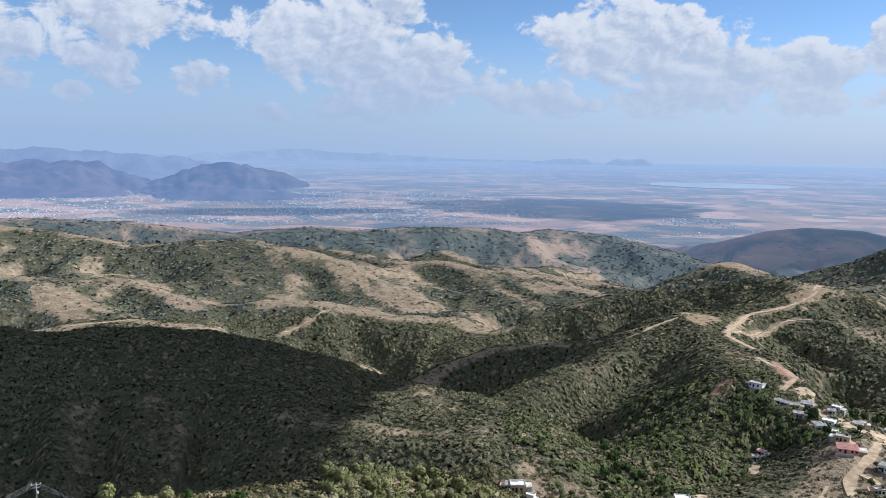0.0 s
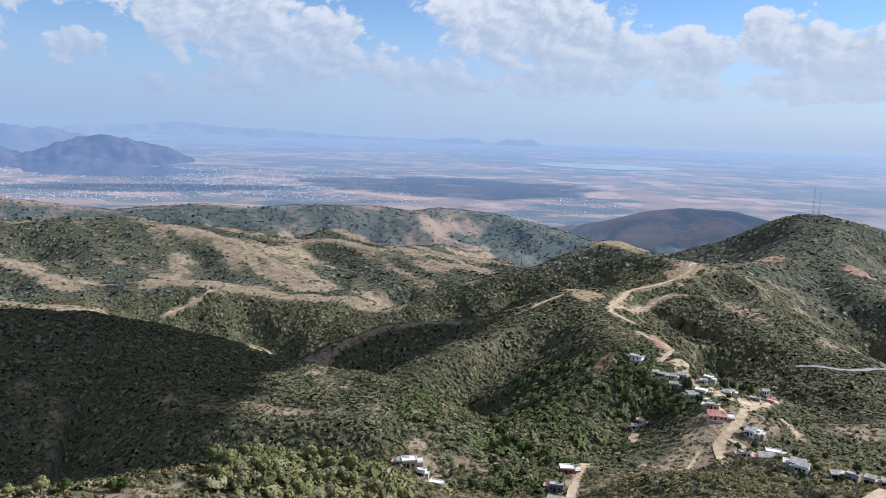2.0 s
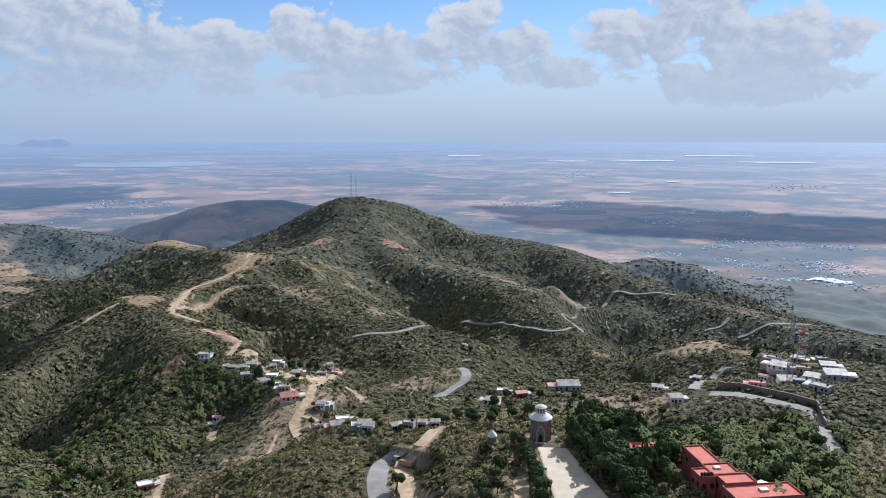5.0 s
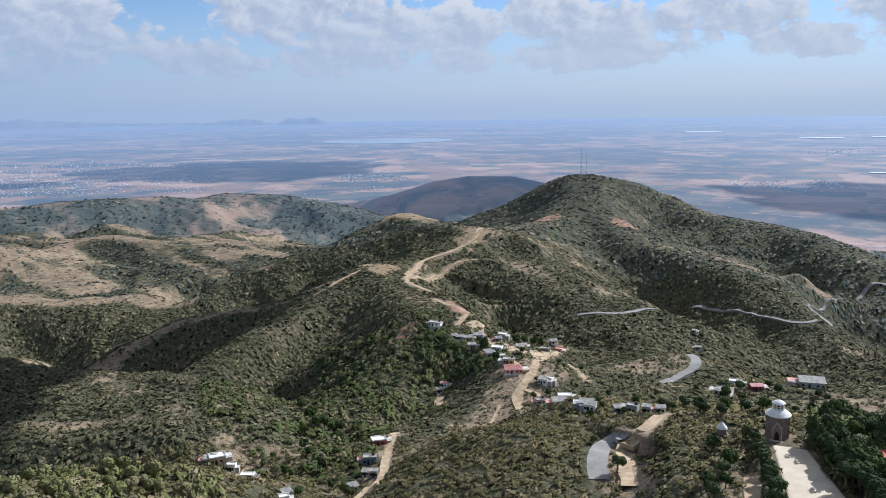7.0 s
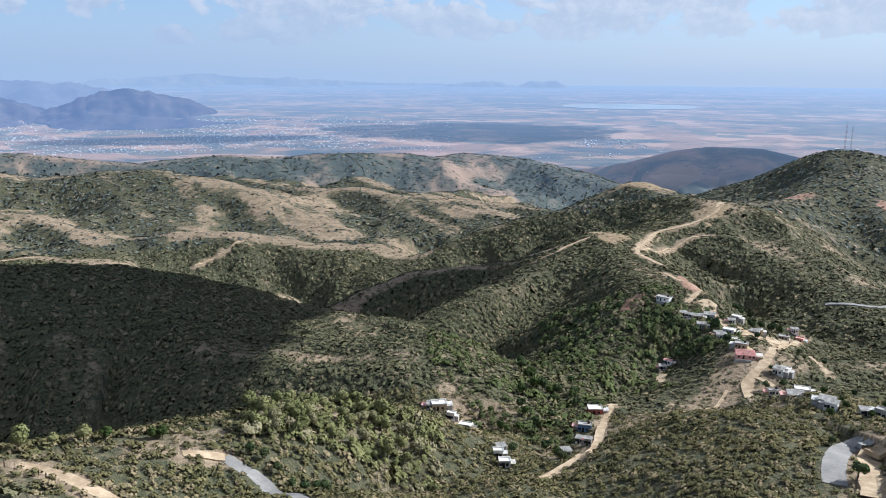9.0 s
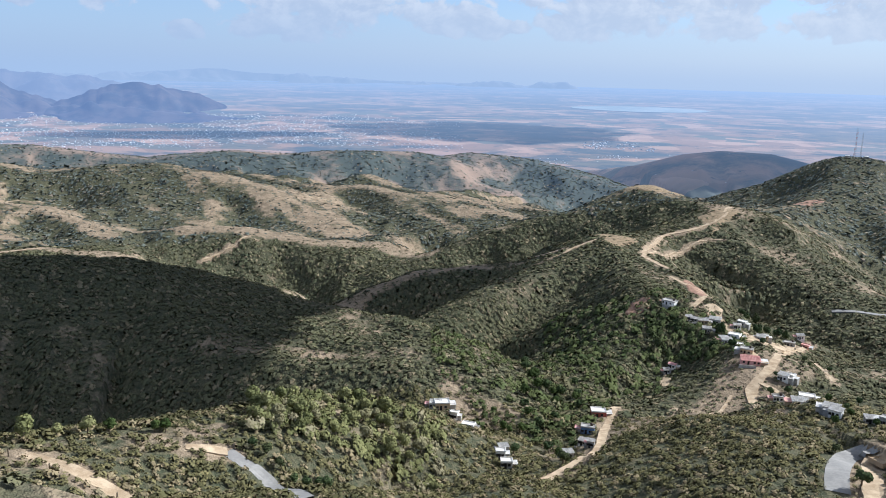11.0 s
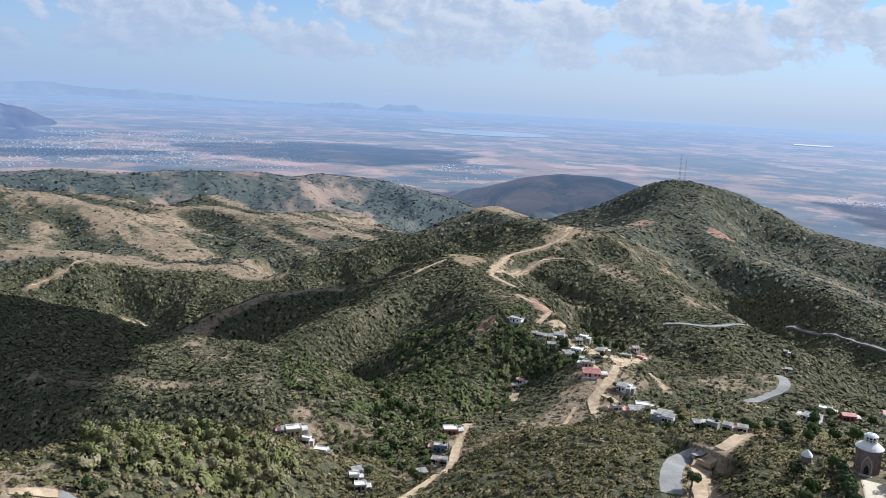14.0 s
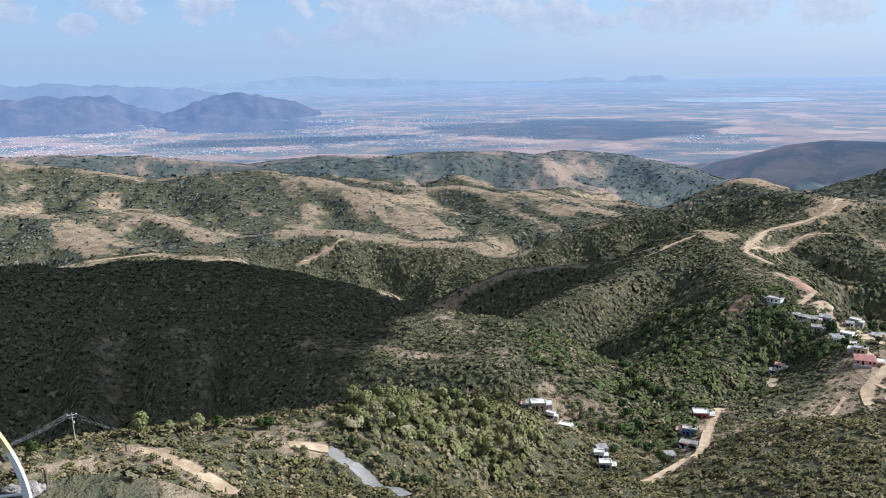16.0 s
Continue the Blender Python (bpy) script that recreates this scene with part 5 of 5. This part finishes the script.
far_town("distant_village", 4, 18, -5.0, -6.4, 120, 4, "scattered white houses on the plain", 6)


def flat_strip(name, label, category, material, az0, az1, el0, el1, taper=0.0, lift=3.0):
    verts, n = [], 24
    for i in range(n + 1):
        t = i / n
        az = az0 + (az1 - az0) * t
        k = math.sin(math.pi * min(1, max(0.04, t))) ** taper
        mid, half = (el0 + el1) / 2, abs(el1 - el0) / 2 * k
        for e in (mid - half, mid + half):
            p = bearing(az, plain_distance(e))
            verts.append((p.x, p.y))
    levels = ground_z(np.array([v[0] for v in verts]), np.array([v[1] for v in verts]))
    verts = [(x, y, float(z) + lift) for (x, y), z in zip(verts, levels)]
    tagged(new(name, joined(name, verts, sheet_faces(n + 1, 2).tolist(), [material])), label, category, kind="structure")


lake = Nodes("lake_water", 0.25)
# water paled by a painted blue glow, part of the far haze
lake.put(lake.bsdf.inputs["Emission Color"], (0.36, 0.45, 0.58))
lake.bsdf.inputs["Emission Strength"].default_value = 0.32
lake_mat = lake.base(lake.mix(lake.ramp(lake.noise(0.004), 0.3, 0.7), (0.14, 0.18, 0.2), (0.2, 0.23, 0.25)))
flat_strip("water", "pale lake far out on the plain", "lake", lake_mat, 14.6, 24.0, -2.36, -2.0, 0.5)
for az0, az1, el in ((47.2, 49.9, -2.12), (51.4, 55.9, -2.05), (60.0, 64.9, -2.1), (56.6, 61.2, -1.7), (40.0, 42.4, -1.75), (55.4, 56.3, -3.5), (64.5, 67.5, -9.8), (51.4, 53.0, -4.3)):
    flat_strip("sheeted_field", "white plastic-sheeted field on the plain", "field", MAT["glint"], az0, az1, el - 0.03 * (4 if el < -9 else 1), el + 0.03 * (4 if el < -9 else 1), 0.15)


# ---- trees ----
def leaf_normals(me, n):
    """Give leaf triangles the soft rounded shading of the mass that they belong to."""
    me.attributes.new("custom_normal", "FLOAT_VECTOR", "POINT").data.foreach_set("vector", np.repeat(n.reshape(-1, 3), 3, 0).astype(np.float32).ravel())


def tri_cloud(rng, count, size, squash=0.85, lumps=5):
    """Loose leaf clumps: small triangles over several rounded masses of a crown of radius 1."""
    hub = rng.normal(0, 1, (lumps, 3))
    hub = hub / np.linalg.norm(hub, axis=1)[:, None] * rng.uniform(0.25, 0.62, (lumps, 1))
    hub[:, 2] = hub[:, 2] * squash
    pick = rng.integers(0, lumps, count)
    rad = rng.uniform(0.36, 0.56, lumps)
    n = rng.normal(0, 1, (count, 3))
    n[:, 2] += 0.35
    n /= np.linalg.norm(n, axis=1)[:, None]
    c = hub[pick] + n * rad[pick][:, None] * rng.uniform(0.8, 1.08, (count, 1))
    c[:, 2] *= squash
    t = np.cross(n, rng.normal(0, 1, (count, 3)))
    t /= np.linalg.norm(t, axis=1)[:, None]
    b = np.cross(n, t) + n * rng.uniform(-0.7, 0.7, (count, 1))
    s = size * rng.uniform(0.6, 1.4, (count, 1))
    return np.stack([c + t * s, c - t * s * 0.6 + b * s * 0.8, c - t * s * 0.6 - b * s * 0.8], 1)


def make_tree(leaf, tall, wide, seed, label, squash=0.85):
    rng = np.random.default_rng(seed)
    ob = empty("tree", Matrix.Translation((0, 0, 0)), label, "tree", "trees on the slopes")
    bm = bmesh.new()
    top = tall * 0.62
    drum(bm, 0, 0, -1.5, 0.055 * tall, 0.025 * tall, top + 1.5, 7)
    for i in range(5):
        a, z = i * 2.4 + seed, top * (0.45 + 0.11 * i)
        rod(bm, (0, 0, z), (math.cos(a) * wide * 0.55, math.sin(a) * wide * 0.55, z + wide * 0.5), 0.014 * tall, 4)
    part("trunk", bm, MAT["bark"], ob)
    tri = tri_cloud(rng, 820, 0.125, squash, 10) * np.array([wide, wide, tall * 0.42]) + np.array([0, 0, tall * 0.60])
    me = joined("crown", tri.reshape(-1, 3).tolist(), np.arange(len(tri) * 3).reshape(-1, 3).tolist(), [MAT[leaf]])
    mid = tri.mean(1) - np.array([0, 0, tall * 0.5])
    mid = mid / np.linalg.norm(mid, axis=1)[:, None] + rng.normal(0, 0.25, mid.shape) + np.array([0, 0, 0.25])
    leaf_normals(me, mid / np.linalg.norm(mid, axis=1)[:, None])
    crown = new("crown", me)
    crown.parent = ob
    return ob


KINDS = [make_tree("leaf_dark", 8.5, 3.6, 1, "dense dark green broadleaf tree on the slope"), make_tree("leaf_dark", 7.0, 3.2, 2, "rounded dark green tree on the slope"),
         make_tree("leaf_dark", 10.0, 3.0, 3, "tall dark green tree above the scrub", 1.0), make_tree("leaf_light", 8.5, 3.4, 4, "pale olive pepper tree on the spur"),
         make_tree("leaf_light", 6.5, 3.0, 5, "loose yellow-green tree on the spur"), make_tree("leaf_mid", 8.0, 3.5, 6, "mid-green leafy tree among others")]
USED = [False] * len(KINDS)
tree_rng = random.Random(5)


def plant(kind, az, d, size=1.0):
    p = bearing(az, d)
    for x, y, r in CLEAR:
        if (p.x - x) ** 2 + (p.y - y) ** 2 < (r * 0.8) ** 2:
            return
    m = stand(az, d, tree_rng.uniform(0, 360)) @ Matrix.Scale(size, 4)
    src = KINDS[kind]
    if not USED[kind]:
        USED[kind] = True
        src.matrix_basis = m
        return
    t = copy_thing(src, Matrix.Identity(4))
    t.matrix_basis = m


def grove(count, kinds, az0, az1, d0, d1, s0=0.75, s1=1.2):
    for _ in range(count):
        plant(tree_rng.choice(kinds), tree_rng.uniform(az0, az1), math.sqrt(tree_rng.uniform(d0 * d0, d1 * d1)), tree_rng.uniform(s0, s1))


# rows beside the forecourt, then the woods round the chapel
for i in range(13):
    t = i / 12
    plant(tree_rng.choice([0, 1, 2]), 49.4 + 5.2 * t, 250 - 44 * t, tree_rng.uniform(0.85, 1.1))
    plant(tree_rng.choice([0, 1, 5]), 50.6 + 5.0 * t, 252 - 44 * t, tree_rng.uniform(0.8, 1.15))
for i in range(9):
    plant(tree_rng.choice([0, 1]), 45.7 + 0.2 * i, 243 - 5 * i, tree_rng.uniform(0.65, 0.95))
for i in range(7):
    plant(tree_rng.choice([0, 1, 5]), 56.2 + 0.75 * i, 209 - 0.4 * i, tree_rng.uniform(0.55, 0.8))
grove(62, [0, 1, 1, 2, 5, 5], 49, 57.5, 222, 330)
grove(60, [0, 1, 5, 5, 1], 58, 67.5, 214, 340, 0.6, 1.0)
grove(16, [0, 1, 5], 41.5, 46.4, 200, 300, 0.55, 0.9)
grove(10, [1, 5], 46, 57, 330, 380, 0.5, 0.8)
# pale trees on the near spur
grove(44, [3, 4, 3, 4], -8.5, 5.5, 224, 258, 0.55, 0.95)
for az, d, k, s in ((-24.0, 216, 3, 0.95), (-22.0, 218, 4, 0.7), (-20.0, 219, 4, 0.95), (-18.6, 220, 5, 0.6), (-14.8, 221, 5, 0.55), (-15.6, 221, 5, 0.5), (-8.6, 213, 0, 0.5), (-7.6, 211, 1, 0.6), (-6.6, 207, 0, 0.5), (-5.6, 202, 1, 0.5), (-4.6, 195, 0, 0.5), (-3.6, 190, 1, 0.5), (-3.0, 184, 0, 0.5), (-31, 205, 5, 0.55),
                    (36.15, 232, 0, 0.75), (36.3, 230, 1, 0.7), (34.3, 262, 1, 0.5), (-36, 203, 5, 0.8), (-37.5, 200, 1, 0.8), (-39, 205, 5, 0.9), (-35, 198, 5, 0.7)):
    plant(k, az, d, s)
grove(26, [5, 1, 5, 0], -41, -30.5, 150, 196, 0.5, 0.95)
grove(13, [5, 1, 5], -41, -33.8, 180, 202, 0.95, 1.35)
# trees in the village, in the valley and along the ridge
grove(24, [0, 1, 2], 21.5, 27.5, 425, 475, 0.5, 0.85)
grove(18, [0, 1, 2], 27, 33.5, 440, 560, 0.6, 1.0)
grove(10, [0, 1], 29.5, 33.5, 370, 430, 0.4, 0.7)
grove(20, [0, 5, 1], 11.5, 17.5, 345, 400, 0.6, 0.95)
grove(14, [5, 0], 7.5, 16, 245, 330, 0.4, 0.75)
grove(14, [1, 5], 33, 41, 285, 330, 0.4, 0.7)
grove(8, [1, 2], 61, 67.5, 470, 540, 0.6, 0.9)
grove(10, [1, 5], 40, 47, 345, 400, 0.5, 0.8)
for i, used in enumerate(USED):
    if not used:
        plant(i, -2 + i, 240, 0.8)


# ---- scrub: shrubs past counting ----
def scrub(name, d0, d1, tries, tris, size, low, high, material, seed, az0=-44.0, az1=72.0, dense=1.0, label="low green and olive scrub covering the slopes", flat=0.62):
    rng = np.random.default_rng(seed)
    az = np.radians(rng.uniform(az0, az1, tries))
    d = np.sqrt(rng.uniform(d0 * d0, d1 * d1, tries))
    x, y = d * np.sin(az), d * np.cos(az)
    z = ground_z(x, y)
    lush = green(x, y) * dense
    keep = rng.uniform(0, 1, tries) < lush
    ok = np.ones(tries, bool)
    for cx, cy, r in CLEAR:
        if d0 - 30 < math.hypot(cx, cy) < d1 + 30:
            ok &= (x - cx) ** 2 + (y - cy) ** 2 > r * r
    keep &= ok
    gx, gy = (ground_z(x + 3, y) - ground_z(x - 3, y)) / 6, (ground_z(x, y + 3) - ground_z(x, y - 3)) / 6
    gx, gy = gx[keep], gy[keep]
    x, y, z, lush = x[keep], y[keep], z[keep], lush[keep]
    n = len(x)
    kinds = np.array([tri_cloud(rng, tris, size, 0.9, 4) for _ in range(16)])
    pick = rng.integers(0, 16, n)
    s = rng.uniform(low, high, n) * (0.75 + 0.5 * lush)
    s = np.where(rng.uniform(0, 1, n) < 0.06, s * 1.5, s)
    spin = rng.uniform(0, 6.283, n)
    v = kinds[pick]
    c, q = np.cos(spin)[:, None, None], np.sin(spin)[:, None, None]
    vx, vy, vz = v[..., 0] * c - v[..., 1] * q, v[..., 0] * q + v[..., 1] * c, v[..., 2] * flat + flat * 0.42
    vz = vz + gx[:, None, None] * vx + gy[:, None, None] * vy
    sx = s[:, None, None]
    out = np.stack([vx * sx + x[:, None, None], vy * sx + y[:, None, None], vz * sx + z[:, None, None]], -1).reshape(-1, 3).astype(np.float32)
    me = bpy.data.meshes.new(name)
    m = len(out)
    me.vertices.add(m)
    me.vertices.foreach_set("co", out.ravel())
    me.loops.add(m)
    me.loops.foreach_set("vertex_index", np.arange(m, dtype=np.int32))
    me.polygons.add(m // 3)
    me.polygons.foreach_set("loop_start", np.arange(0, m, 3, dtype=np.int32))
    rad = np.stack([vx, vy, vz + 0.15], -1).mean(2)
    rad = rad / np.linalg.norm(rad, axis=2)[..., None]
    slope = np.stack([-gx, -gy, np.ones(n)], -1)
    slope = slope / np.linalg.norm(slope, axis=1)[:, None]
    face = 0.8 * rad + 1.0 * slope[:, None, :] + rng.normal(0, 0.12, rad.shape)
    leaf_normals(me, face / np.linalg.norm(face, axis=2)[..., None])
    patchy = np.clip(0.5 + 0.45 * fbm(x, y, 70, 4, 31), 0, 1)
    # last term paints slope shade into the leaves, darker on west-facing flanks
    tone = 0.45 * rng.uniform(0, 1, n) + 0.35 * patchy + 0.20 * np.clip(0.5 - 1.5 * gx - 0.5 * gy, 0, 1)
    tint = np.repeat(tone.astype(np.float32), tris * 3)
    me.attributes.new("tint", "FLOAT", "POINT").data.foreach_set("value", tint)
    me.update(calc_edges=True)
    me.materials.append(MAT[material])
    return tagged(new(name, me), label, "scrub", kind="stuff")


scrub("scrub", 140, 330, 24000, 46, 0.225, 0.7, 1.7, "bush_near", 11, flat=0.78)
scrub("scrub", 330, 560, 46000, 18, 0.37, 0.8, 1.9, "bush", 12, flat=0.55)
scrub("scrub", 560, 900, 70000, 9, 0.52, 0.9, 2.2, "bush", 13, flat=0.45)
scrub("scrub", 900, 1560, 95000, 5, 0.70, 1.0, 2.5, "hazed_scrub", 14, flat=0.4)
scrub("scrub", 1560, 2080, 52000, 4, 0.8, 1.4, 2.9, "hazed_scrub", 21, -40.0, 64.0, dense=0.9, flat=0.5)
scrub("scrub", 52, 140, 500, 50, 0.22, 0.5, 1.1, "bush", 15, dense=0.8)
scrub("scrub", 222, 262, 330, 130, 0.155, 1.2, 2.4, "wood_light", 20, -8.5, 6, 1.2, "loose pale olive bushes on the near spur", 1.1)
# closed woods between the single trees
scrub("woods", 214, 335, 1000, 190, 0.135, 1.8, 3.2, "wood", 16, 57.5, 68, 1.3, "dense dark green woods on the shoulder", 1.0)
scrub("woods", 228, 330, 750, 190, 0.135, 1.8, 3.0, "wood", 17, 49.5, 58, 1.3, "dense dark green woods round the chapel", 1.0)
scrub("woods", 425, 480, 200, 90, 0.19, 1.6, 3.0, "wood", 18, 21, 28, 1.2, "dark trees below the village", 1.0)
scrub("woods", 290, 430, 520, 60, 0.21, 1.3, 2.7, "wood", 19, 5.0, 19.0, 1.2, "green trees in the valley", 1.0)
scrub("woods", 385, 520, 420, 50, 0.23, 1.4, 2.8, "wood", 22, 13.5, 23.5, 1.2, "dark trees on the shaded flank", 0.9)
